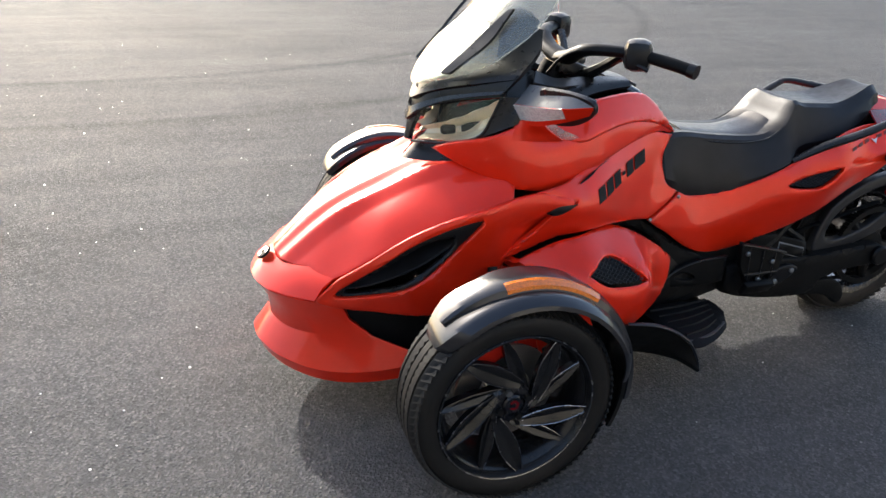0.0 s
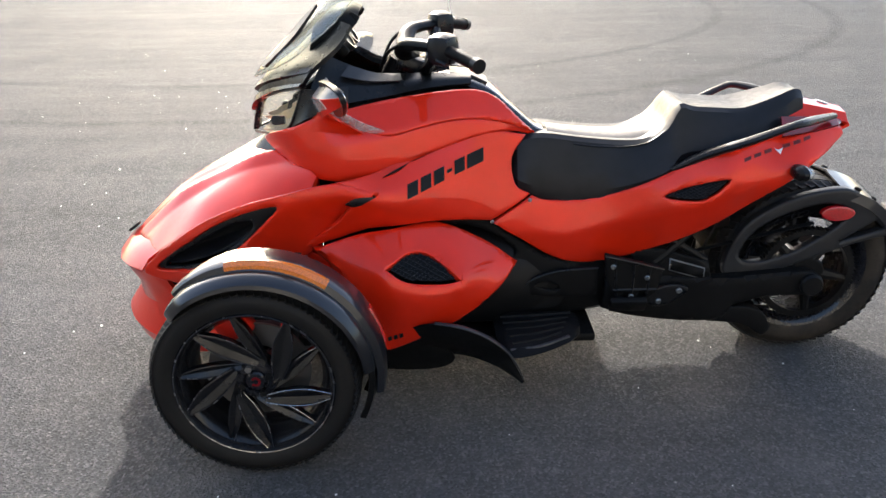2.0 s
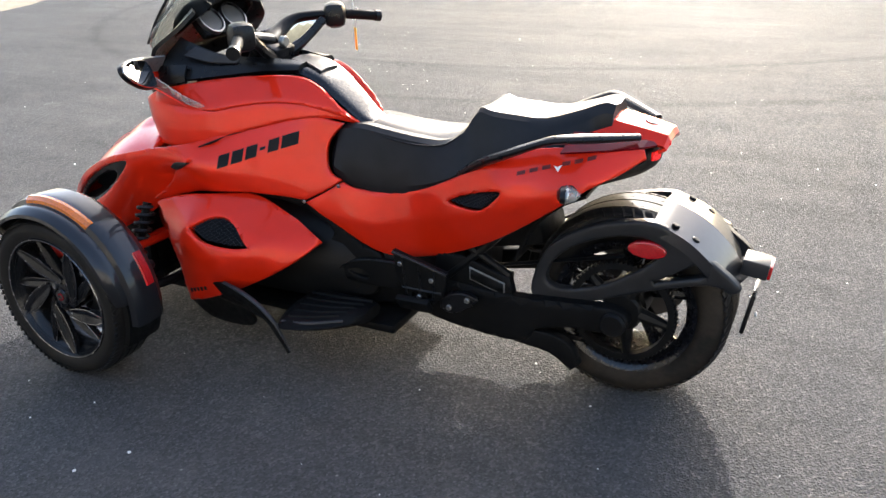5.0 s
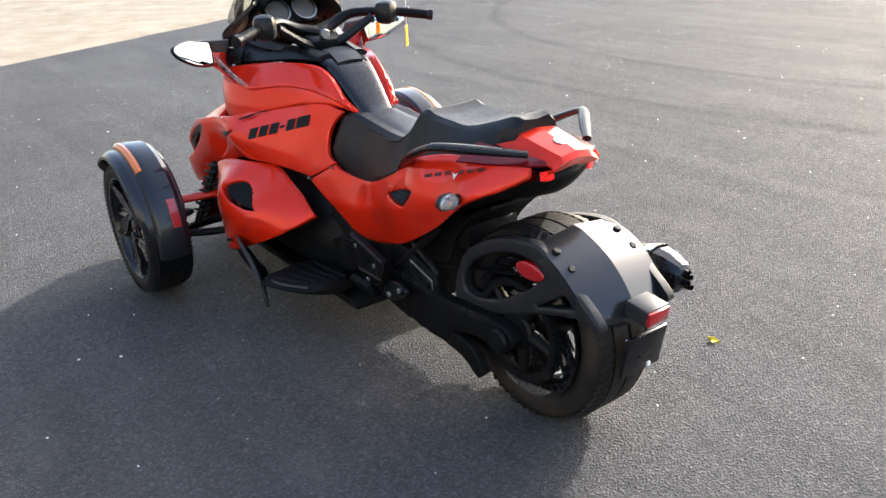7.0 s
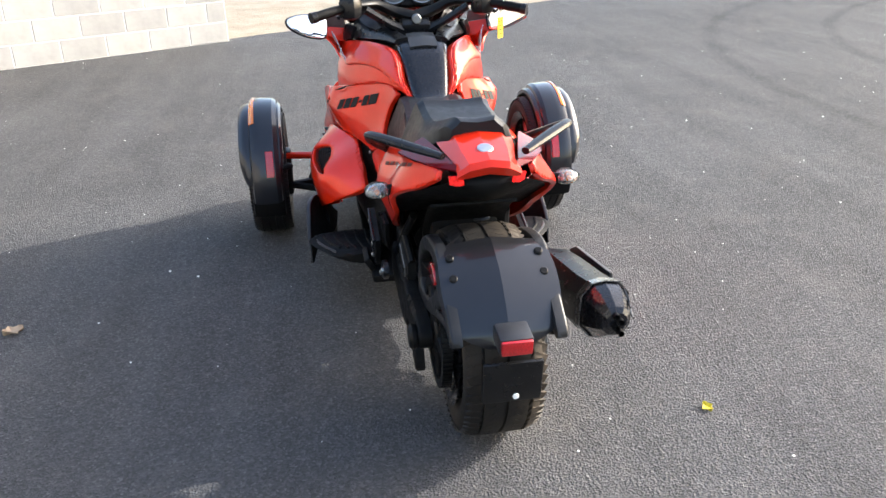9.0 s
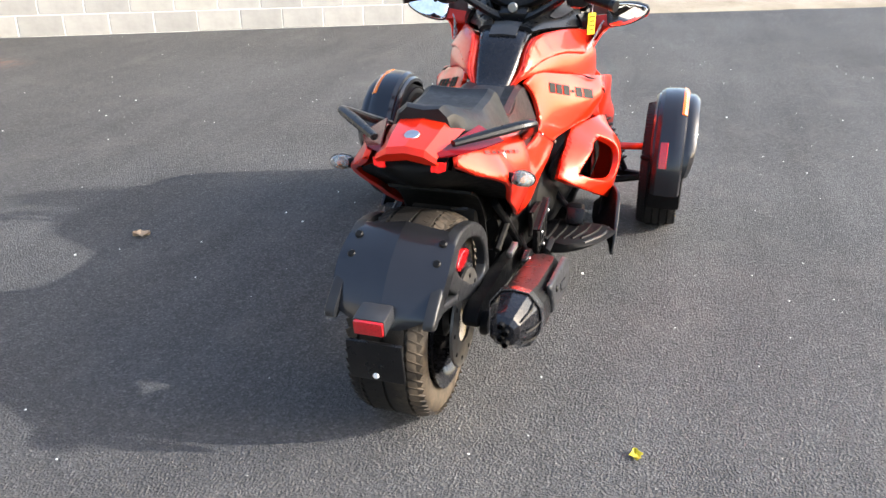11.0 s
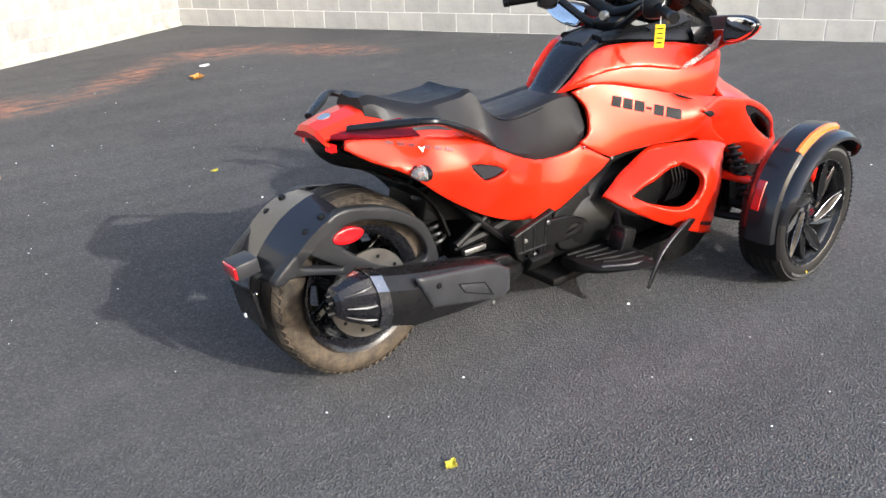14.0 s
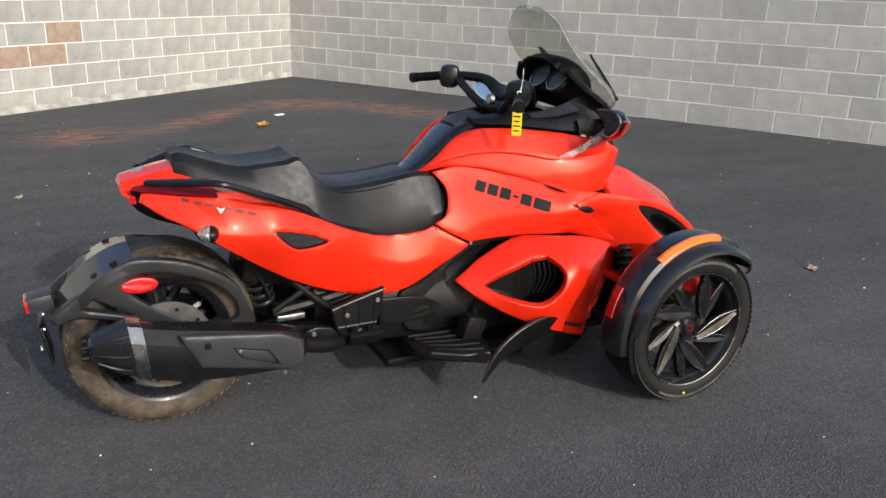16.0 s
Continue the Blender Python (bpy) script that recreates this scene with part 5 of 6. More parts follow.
for s in (1, -1):
    g = disc(0.045, 0.012, (0, 0, 0), "x", 32, 0.003)
    g.transform(Matrix.Translation((1.547, s * 0.055, 1.02)) @ Matrix.Rotation(radians(38), 4, "Y"))
    gauge = part("gauge", g, GAUGE, panel, "dull grey round gauge face")
    ring = turned([(-0.012, 0.044), (-0.012, 0.05), (0.004, 0.05), (0.004, 0.044)], "x", 32)
    ring.transform(Matrix.Translation((1.547, s * 0.055, 1.02)) @ Matrix.Rotation(radians(38), 4, "Y"))
    part("gauge_ring", ring, STEEL, gauge, "bright gauge ring")

# front mask and headlights
part("front_mask", shell(loft(across([[(1.818, 0, 0.806), (1.803, 0.047, 0.838), (1.753, 0.102, 0.866), (1.703, 0.167, 0.889), (1.648, 0.235, 0.909)],
                                     [(1.806, 0, 0.865), (1.79, 0.05, 0.878), (1.742, 0.108, 0.903), (1.69, 0.172, 0.924), (1.625, 0.25, 0.945)],
                                     [(1.775, 0, 0.915), (1.76, 0.055, 0.922), (1.715, 0.115, 0.94), (1.665, 0.18, 0.957), (1.60, 0.25, 0.972)],
                                     [(1.68, 0, 0.985), (1.668, 0.06, 0.99), (1.63, 0.12, 1.0), (1.585, 0.18, 1.01), (1.54, 0.215, 1.02)],
                                     [(1.60, 0, 1.06), (1.59, 0.05, 1.062), (1.565, 0.1, 1.068), (1.535, 0.14, 1.07), (1.51, 0.165, 1.065)]]), 4, 4), -0.012), SATIN, BIKE, "satin black fascia under the windscreen")
brow_a = [(1.836, 0.0, 0.80), (1.818, 0.043, 0.833), (1.765, 0.10, 0.869), (1.712, 0.165, 0.894), (1.652, 0.24, 0.916)]
brow_b = [(1.826, 0.0, 0.835), (1.806, 0.046, 0.856), (1.757, 0.104, 0.884), (1.703, 0.17, 0.906), (1.642, 0.246, 0.926)]
part("brow", shell(loft(across([brow_a, brow_b]), 2, 4), -0.012), GLOSS, BIKE, "gloss black brow over the headlights")
brow_c = [(1.822, 0.0, 0.862), (1.80, 0.05, 0.884), (1.752, 0.108, 0.909), (1.70, 0.172, 0.93), (1.622, 0.25, 0.955)]
brow_d = [(1.803, 0.0, 0.888), (1.785, 0.052, 0.903), (1.737, 0.11, 0.924), (1.686, 0.176, 0.943), (1.61, 0.25, 0.967)]
part("brow", shell(loft(across([brow_c, brow_d]), 2, 4), -0.012), SATIN, BIKE, "satin black ledge under the windscreen")
part("front_blade", shell(loft([[(1.832, -0.02, 0.745), (1.838, 0, 0.745), (1.832, 0.02, 0.745)], [(1.822, -0.026, 0.79), (1.83, 0, 0.79), (1.822, 0.026, 0.79)], [(1.808, -0.04, 0.832), (1.822, 0, 0.82), (1.808, 0.04, 0.832)]], 4, 4), -0.015), GLOSS, BIKE, "gloss black centre blade between the headlights")
HL = [[(1.825, 0.025, 0.742), (1.785, 0.085, 0.752), (1.735, 0.155, 0.77), (1.69, 0.21, 0.80)], [(1.815, 0.03, 0.79), (1.77, 0.09, 0.80), (1.72, 0.16, 0.82), (1.665, 0.222, 0.85)], [(1.80, 0.045, 0.835), (1.75, 0.10, 0.862), (1.70, 0.165, 0.885), (1.645, 0.232, 0.905)]]
pair("headlight_lens", shell(loft(HL, 5, 5), -0.004), LENS, BIKE, "clear headlight lens")
def reflector(k):
    """A chamber of flat bright facets behind the lens, from the inner lower end to the outer upper end."""
    g = random.Random(4 + k)
    lo, mid_row, up = (catmull(r, 4) for r in HL)
    n = len(lo)
    rows = []
    for i in range(n):
        s = i / (n - 1)
        deep = 0.02 + 0.05 * math.sin(math.pi * min(1, s * 1.1 + 0.05))
        a, b, c = np.array(lo[i]), np.array(mid_row[i]), np.array(up[i])
        top = b + (c - b) * (-0.25 + 1.15 * s)
        rows.append([tuple(p - np.array((d * deep + 0.012 + g.uniform(0, 0.015), 0.0, 0.0)) + np.array((0, -0.006, 0.004))) for p, d in ((a, 0.15), (a + (top - a) * 0.35, 0.9), (a + (top - a) * 0.7, 1.0), (top, 0.35))])
    return fix(grid_mesh(rows))


pair("headlight_bowl", shell(reflector(0), -0.003), WARM, BIKE, "bright faceted headlight reflector", 3)
pair("headlight_housing", shell(loft([[(x - 0.085, y * 0.95, z + (0.0)) for x, y, z in r] for r in HL], 3, 3), -0.01), MATTE, BIKE, "black headlight housing")
pair("headlight_bulb", turned([(-0.03, 0.001), (-0.03, 0.012), (0.0, 0.014), (0.008, 0.01), (0.01, 0.001)], "x", 20, (1.752, 0.098, 0.79)), DARK, BIKE, "dark bulb shade in the headlight")
pair("headlight_rim", tube([HL[0][0], HL[0][1], HL[0][2], HL[0][3], HL[1][3], HL[2][3]], 0.004, 6, 4), SATIN, BIKE, "black edge round the lens")
pair("headlight_surround", shell(loft([[(1.69, 0.21, 0.795), (1.62, 0.265, 0.838), (1.52, 0.235, 0.86)], [(1.665, 0.224, 0.85), (1.60, 0.262, 0.87), (1.52, 0.23, 0.885)], [(1.645, 0.234, 0.906), (1.585, 0.25, 0.91), (1.52, 0.215, 0.91)]], 4, 4), -0.012), SATIN, BIKE, "black panel beside the headlight")
# windscreen: curved clear sheet with a dark spoiler strip on each side
WS = []
for zc, xc, w, back in ((0.90, 1.812, 0.045, 0.012), (0.928, 1.792, 0.13, 0.045), (0.965, 1.76, 0.19, 0.08), (1.0, 1.725, 0.212, 0.09), (1.066, 1.651, 0.215, 0.1), (1.147, 1.57, 0.192, 0.085), (1.212, 1.508, 0.15, 0.045), (1.247, 1.46, 0.085, 0.016), (1.258, 1.44, 0.03, 0.003)):
    WS.append([(xc - 1.05 * back * abs(s) ** 3.2, w * s, zc + 0.012 * s * s) for s in (-1, -0.75, -0.5, -0.25, 0, 0.25, 0.5, 0.75, 1)])
screen = part("windscreen", shell(loft(WS, 4, 3), 0.004), CLEAR, BIKE, "clear curved windscreen")
# a pale tube paints the bright line along the windscreen's rim
part("screen_edge", tube([r[0] for r in WS] + [r[-1] for r in reversed(WS)], 0.0018, 5, 3), STEMP, screen, "pale tube that paints the bright rim line of the windscreen")
pair("windscreen_strip", shell(loft([[(1.768, 0.108, 0.946), (1.752, 0.134, 0.948)], [(1.695, 0.125, 1.016), (1.665, 0.168, 1.027)], [(1.645, 0.136, 1.069), (1.62, 0.164, 1.08)], [(1.602, 0.148, 1.11), (1.592, 0.16, 1.115)]], 5, 3), 0.008), SATIN, BIKE, "black strip along the windscreen")
# mirrors: red and silver front shell, black rim, clear deflector below
for s in (1, -1):
    def m3(rows):
        return [[(x, s * y, z) for x, y, z in r] for r in rows]
    lo = [(1.595, 0.255, 0.84), (1.58, 0.335, 0.855), (1.547, 0.42, 0.886), (1.508, 0.474, 0.916)]
    md = [(1.615, 0.25, 0.892), (1.60, 0.34, 0.906), (1.57, 0.43, 0.922), (1.518, 0.485, 0.936)]
    hi = [(1.575, 0.25, 0.942), (1.56, 0.34, 0.953), (1.535, 0.43, 0.96), (1.508, 0.478, 0.953)]
    mir = part("mirror_housing", shell(loft(m3([lo, md]), 2, 5), -0.006 * s), RED, BIKE, "red mirror housing with a silver top")
    part("silver_inlay", shell(loft(m3([[(x - 0.001, y, z + 0.001) for x, y, z in md], hi]), 2, 5), -0.006 * s), TOPGREY, mir, "grey top facet")
    sl = [[(x + 0.004, y, z) for x, y, z in r[:3]] for r in (lo, md)]
    part("signal_lens", shell(loft(m3([[tuple(np.array(p) + (np.array(q) - np.array(p)) * k) for p, q in zip(*sl)] for k in (0.25, 0.6, 0.97)]), 2, 4), -0.005 * s), SIGNAL, mir, "clear ribbed turn signal lens in the mirror front")
    ring = [(0.325, 0.945), (0.36, 0.955), (0.42, 0.96), (0.474, 0.952), (0.478, 0.928), (0.45, 0.902), (0.40, 0.877), (0.34, 0.866), (0.325, 0.89)]

    tip = 0.42 if s > 0 else 0.1      # the right mirror looks lower

    def back_lift(u, v, off=0.0, tip=tip):
        return (1.555 - 0.42 * (u - 0.33) + off + tip * (v - 0.917), u, v), Vector((-1, -0.42, tip)).normalized()
    bz = sheet([(0.4 + (u - 0.4) * 1.02, 0.917 + (v - 0.917) * 1.03) for u, v in ring], lambda u, v: back_lift(u, v, 0.002), 0.02, 0.01, 0.004)
    part("mirror_rim", bz if s > 0 else flipped(bz), SATIN, mir, "black mirror rim")
    gl = sheet([(0.4 + (u - 0.4) * 0.97, 0.915 + (v - 0.915) * 0.96) for u, v in ring], lambda u, v: back_lift(u, v, -0.001), 0.02, 0.004, 0.002)
    part("mirror_glass", gl if s > 0 else flipped(gl), MIRROR, mir, "mirror glass")
    part("mirror_foot", shell(loft(m3([[(1.605, 0.252, 0.85), (1.592, 0.30, 0.858), (1.57, 0.335, 0.862)], [(1.62, 0.262, 0.828), (1.58, 0.29, 0.832), (1.54, 0.308, 0.835)], [(1.63, 0.27, 0.80), (1.56, 0.288, 0.80), (1.48, 0.285, 0.795)]]), 4, 4), -0.006 * s), RED, mir, "red foot that joins the mirror to the cowl")
    part("mirror_stem", shell(loft(m3([[(1.405, 0.262, 0.783), (1.43, 0.268, 0.80)], [(1.47, 0.272, 0.795), (1.485, 0.282, 0.825)], [(1.54, 0.285, 0.825), (1.545, 0.298, 0.865)], [(1.575, 0.30, 0.85), (1.565, 0.31, 0.885)]]), 5, 4), 0.005 * s), STEMP, mir, "clear plastic deflector under the mirror")

# handlebar
bar = part("handlebar", tube([(1.36, 0.0, 0.955), (1.37, 0.07, 0.975), (1.36, 0.14, 1.005), (1.31, 0.20, 1.012), (1.25, 0.26, 1.01)], [0.034, 0.029, 0.025, 0.023, 0.019], 12, 6, 0.72), DARK, BIKE, "black cast handlebar")
part("handlebar_arm", tube([(1.36, 0.0, 0.955), (1.37, -0.07, 0.975), (1.36, -0.14, 1.005), (1.31, -0.20, 1.012), (1.25, -0.26, 1.01)], [0.034, 0.029, 0.025, 0.023, 0.019], 12, 6, 0.72), DARK, bar)
pair("bar_brace", tube([(1.325, 0.03, 0.905), (1.30, 0.10, 0.94), (1.275, 0.19, 0.998)], [0.024, 0.016, 0.015], 8), SATIN, bar, "cast handlebar brace")
part("bar_clamp", box((0.10, 0.11, 0.05), (1.345, 0, 0.93), 0.012, rot=(0, -20, 0)), SATIN, bar, "black bar clamp")
part("ignition_lock", disc(0.018, 0.02, (1.30, 0.0, 0.955), "x", 20, 0.003), STEEL, bar, "ignition lock")
part("steering_column", tube([(1.38, 0, 0.94), (1.44, 0, 0.82)], 0.04, 12), MATTE, bar, "black steering column cover")
for s in (1, -1):
    grip = part("grip", tube([(1.26, s * 0.255, 1.01), (1.215, s * 0.32, 1.0), (1.18, s * 0.376, 0.99)], [0.0155, 0.017, 0.0165], 14), MATTE, bar, "ribbed black rubber grip")
    part("bar_end", tube([(1.184, s * 0.37, 0.991), (1.174, s * 0.388, 0.988)], 0.0195, 14, 2), SATIN, grip, "black bar end weight")
    pod = part("switch_pod", box((0.074, 0.076, 0.084), (1.262, s * 0.243, 1.008), 0.024, rot=(0, 0, s * -32)), SATIN, bar, "black switch pod")
    part("switch", box((0.012, 0.022, 0.014), (1.238, s * 0.24, 1.03), 0.003, rot=(0, 0, s * -32)), GREYP, pod)
    part("switch", box((0.012, 0.014, 0.012), (1.242, s * 0.252, 1.0), 0.003, rot=(0, 0, s * -32)), CHROME if s < 0 else GREYP, pod)
    part("lever", tube([(1.285, s * 0.24, 1.0), (1.275, s * 0.275, 0.985), (1.255, s * 0.29, 0.975)], 0.007, 8), SATIN, pod, "short black lever")
# cables
pair("brake_hose", tube([(1.30, 0.20, 1.0), (1.35, 0.17, 1.015), (1.41, 0.11, 0.985), (1.44, 0.07, 0.93)], 0.005, 7), MATTE, bar, "black cable")

# ducts and grilles
pair("intake_duct", shell(loft([[(2.10, 0.235, 0.405), (2.0, 0.262, 0.42), (1.88, 0.29, 0.47), (1.76, 0.32, 0.56)], [(2.06, 0.18, 0.43), (1.95, 0.19, 0.46), (1.85, 0.21, 0.50), (1.78, 0.24, 0.55)], [(2.03, 0.225, 0.47), (1.94, 0.26, 0.54), (1.83, 0.29, 0.59), (1.73, 0.32, 0.61)]], 5, 5), 0.006), GREYP, BIKE, "satin dark grey intake duct")
lip_o = [(2.112, 0.402), (2.05, 0.463), (1.94, 0.54), (1.82, 0.597), (1.70, 0.62), (1.762, 0.55), (1.845, 0.478), (1.95, 0.42), (2.045, 0.394)]
lip_i = [(2.075, 0.41), (2.035, 0.45), (1.945, 0.51), (1.86, 0.553), (1.80, 0.565), (1.80, 0.54), (1.86, 0.492), (1.95, 0.44), (2.03, 0.412)]
pair("intake_bezel", sheet(lip_o, side_lift(MID, -0.012), 0.016, 0.01, 0.006, [lip_i]), SATIN, BIKE, "black intake bezel")
pair("gill", sheet([(1.448, 0.637, 1), (1.505, 0.632), (1.535, 0.612, 1), (1.512, 0.606), (1.49, 0.612, 1)], side_lift(MID, 0.0008), 0.012, 0.01, 0.001), SATIN, BIKE, "black gill slot")
pair("slit", sheet([(1.43, 0.682), (1.37, 0.706), (1.31, 0.722), (1.35, 0.713), (1.39, 0.692)], side_lift(MID, 0.012), 0.012, 0.004, 0.002), MATTE, BIKE, "dark slit under the upper cowl")


def mesh_grille(outline, f, depth, cell, wire):
    """A plate with a woven mesh of thin wires over it."""
    back = sheet(outline, side_lift(f, -depth - 0.01), 0.02, 0.004, 0.0)
    bms = []
    us = [q[0] for q in outline]
    vs = [q[1] for q in outline]
    loop = [tuple(q[:2]) for q in outline]
    k = int((max(us) - min(us) + max(vs) - min(vs)) / cell) + 2
    for d in (1, -1):
        for i in range(-k, k):
            pts = []
            for j in range(60):
                u = min(us) + (max(us) - min(us)) * j / 59
                v = (min(vs) + max(vs)) / 2 + d * (u - (min(us) + max(us)) / 2) * 0.55 + i * cell
                if inside((u, v), loop):
                    pts.append((u, f(u, v) - depth + 0.0007 * d, v))
            if len(pts) > 2:
                bms.append(tube([pts[0], pts[len(pts) // 2], pts[-1]], wire, 4, 2))
    return back, merge(*bms)


bk, wires = mesh_grille(VENT_L, POD, 0.014, 0.011, 0.0012)
g = part("vent_backing", bk, MATTE, BIKE, "black recess of the pod vent")
part("vent_mesh", wires, SATIN, g, "fine black diamond mesh")
REAR_VENT = [(0.452, 0.63), (0.54, 0.61), (0.62, 0.576), (0.565, 0.567), (0.51, 0.573)]
for s in (1, -1):
    bk, wires = mesh_grille(REAR_VENT, MID, 0.008, 0.009, 0.0014)
    g = part("vent_backing", bk if s > 0 else flipped(bk), MATTE if s > 0 else GREYP, BIKE, "recessed rear side vent")
    part("vent_mesh", wires if s > 0 else flipped(wires), SATIN if s > 0 else GREYP, g, "fine mesh")
fan = part("duct_wall", flipped(sheet([(1.09, 0.40), (1.20, 0.47), (1.37, 0.51), (1.42, 0.44), (1.32, 0.30), (1.16, 0.33)], side_lift(lambda x, z: 0.275 - 0.25 * (1.36 - x), 0), 0.03, 0.01, 0.0)), MATTE, BIKE, "black ribbed duct inside the pod")
for k in range(5):
    part("duct_rib", tube([(1.285 + 0.02 * k, -0.335, 0.34), (1.302 + 0.02 * k, -0.35, 0.40), (1.295 + 0.02 * k, -0.34, 0.46)], 0.0035, 6), DARK, fan)

# black flank between pod and rear panel, engine, frame, belly
flank("frame_cover", [(1.13, 0.50), (1.05, 0.44), (0.95, 0.375), (0.88, 0.34), (0.90, 0.22), (1.0, 0.20), (1.12, 0.22), (1.22, 0.28), (1.12, 0.35), (1.05, 0.40), (1.16, 0.48), (1.32, 0.53), (1.22, 0.545)], MID, -0.03, MATTE, "matte black frame cover between the red panels")
part("engine", loft([[(1.62, -0.24, 0.2), (1.62, -0.26, 0.4), (1.62, 0, 0.55), (1.62, 0.26, 0.4), (1.62, 0.24, 0.2), (1.62, 0, 0.16)], [(1.2, -0.22, 0.18), (1.2, -0.22, 0.38), (1.2, 0, 0.52), (1.2, 0.22, 0.38), (1.2, 0.22, 0.18), (1.2, 0, 0.13)], [(0.85, -0.15, 0.18), (0.85, -0.14, 0.36), (0.85, 0, 0.48), (0.85, 0.14, 0.36), (0.85, 0.15, 0.18), (0.85, 0, 0.14)], [(0.6, -0.11, 0.22), (0.6, -0.12, 0.38), (0.6, 0, 0.46), (0.6, 0.12, 0.38), (0.6, 0.11, 0.22), (0.6, 0, 0.18)]], 4, 3, True, True), DARK, BIKE, "dark engine and gearbox block")
pair("crankcase_cover", turned([(0.0, 0.001), (0.0, 0.085), (-0.02, 0.1), (-0.05, 0.105)], "y", 28, (1.06, 0.172, 0.25)), DARK, BIKE, "round black crankcase cover")
fin_edge = [(1.40, 0.405, 0.262), (1.30, 0.43, 0.292), (1.225, 0.45, 0.288), (1.155, 0.455, 0.258), (1.102, 0.458, 0.216), (1.07, 0.458, 0.166), (1.05, 0.455, 0.117)]
fin_low = [(1.46, 0.34, 0.16), (1.40, 0.345, 0.158), (1.33, 0.35, 0.158), (1.26, 0.36, 0.16), (1.19, 0.385, 0.16), (1.115, 0.43, 0.15), (1.052, 0.452, 0.113)]
fin_mid = [tuple(0.5 * (p + q) + (0.008 if k == 1 else 0) for k, (p, q) in enumerate(zip(a, b))) for a, b in zip(fin_edge, fin_low)]
for fin in pair("lower_deflector", shell(loft([fin_edge, fin_mid, fin_low], 4, 4), 0.005), MATTE, BIKE, "curved black leg deflector"):
    side = 1 if fin.data.vertices[0].co.y > 0 else -1
    # this grey strip paints the light that rims the fin's rear edge
    part("fin_lip", tube([(x - 0.003, side * (y + 0.004), z + 0.002) for x, y, z in fin_edge[1:]], [0.006, 0.008, 0.008, 0.007, 0.005, 0.002], 8, 5, 0.6), GREYP, fin, "grey strip that paints the rim light along the fin")
pair("belly_side", sheet([(1.52, 0.185), (1.42, 0.222), (1.33, 0.222), (1.27, 0.19), (1.24, 0.15), (1.27, 0.115), (1.36, 0.10), (1.46, 0.11)], lambda x, z: ((x, 0.385 + 0.06 * (1.5 - x) - 0.25 * (0.23 - z), z), (0, 1, 0)), 0.03, 0.006, 0.003), MATTE, BIKE, "matte black belly side panel")
part("belly_pan", box((0.95, 0.5, 0.03), (1.28, 0, 0.135), 0.01), MATTE, BIKE, "matte black belly pan")
for s in (1, -1):
    fb = part("footboard", loft([[(x, s * y0, z - 0.035), (x, s * y0, z), (x, s * y1, z), (x, s * y1, z - 0.03)] for x, y0, y1, z in ((1.12, 0.25, 0.36, 0.204), (1.085, 0.22, 0.435, 0.21), (1.0, 0.22, 0.42, 0.212), (0.91, 0.22, 0.365, 0.212), (0.868, 0.23, 0.31, 0.21))], 3, 2, True, True), MATTE, BIKE, "black rubber-topped rider footboard", 50)
    # the outer edge is a tube in a paler grey than the board
    part("board_edge", tube([(1.085, s * 0.438, 0.205), (1.0, s * 0.423, 0.207), (0.91, s * 0.368, 0.207)], 0.0055, 8), GREYP, fb, "grey outer edge of the footboard")
    for k in range(5):
        y = s * (0.25 + 0.03 * k)
        part("tread_rib", tube([(1.10 - 0.006 * k, y + s * 0.01 * k, 0.211), (1.0, y + s * 0.006 * k, 0.2145), (0.885 + 0.012 * k, y - s * 0.016, 0.2135)], 0.006, 6, 3), MATTE, fb)
    bm = plate([(0.793, 0.41), (0.615, 0.362), (0.632, 0.285), (0.66, 0.258), (0.75, 0.26), (0.787, 0.335)], 0.232, 0.25, 0.004, [[(0.735, 0.283), (0.735, 0.268), (0.712, 0.268), (0.712, 0.283)], [(0.685, 0.283), (0.685, 0.268), (0.664, 0.27), (0.664, 0.283)]], 0.02)
    br = part("passenger_peg_bracket", bm if s > 0 else flipped(bm), MATTE, BIKE, "black cast passenger peg bracket")
    part("rolled_edge", tube([(0.793, s * 0.252, 0.406), (0.70, s * 0.254, 0.384), (0.617, s * 0.252, 0.360)], 0.005, 8), SATIN, br, "rolled upper edge")
    for x0, z0, x1, z1 in ((0.762, 0.395, 0.752, 0.275), (0.705, 0.38, 0.706, 0.27), (0.656, 0.365, 0.662, 0.275), (0.765, 0.296, 0.635, 0.296)):
        part("bracket_rib", tube([(x0, s * 0.25, z0), (x1, s * 0.25, z1)], 0.0042, 6), SATIN, br)
    for x, z in ((0.768, 0.372), (0.665, 0.335), (0.708, 0.275)):
        part("bolt", disc(0.008, 0.012, (x, s * 0.252, z), seg=8, bevel=0.002), STEEL, br)
    bm = plate([(0.62, 0.292, 1), (0.57, 0.30), (0.53, 0.285), (0.56, 0.255), (0.61, 0.228), (0.645, 0.235), (0.652, 0.262)], 0.215, 0.232, 0.004, (), 0.02, True)
    hg = part("hanger_link", bm if s > 0 else flipped(bm), SATIN, br, "black link plate below the bracket")
    for x, z in ((0.62, 0.248), (0.56, 0.282)):
        part("bolt", disc(0.009, 0.012, (x, s * 0.234, z), seg=8, bevel=0.002), STEEL, hg)
    hp = plate([(0.80, 0.345, 1), (0.92, 0.338), (1.0, 0.31), (1.045, 0.262, 1), (0.93, 0.25), (0.80, 0.255, 1)], 0.186, 0.2, 0.004, [[(0.99, 0.288), (0.93, 0.272), (0.915, 0.284), (0.955, 0.302)]], 0.02, True)
    heel = part("heel_plate", hp if s > 0 else flipped(hp), MATTE, BIKE, "black heel plate above the footboard")
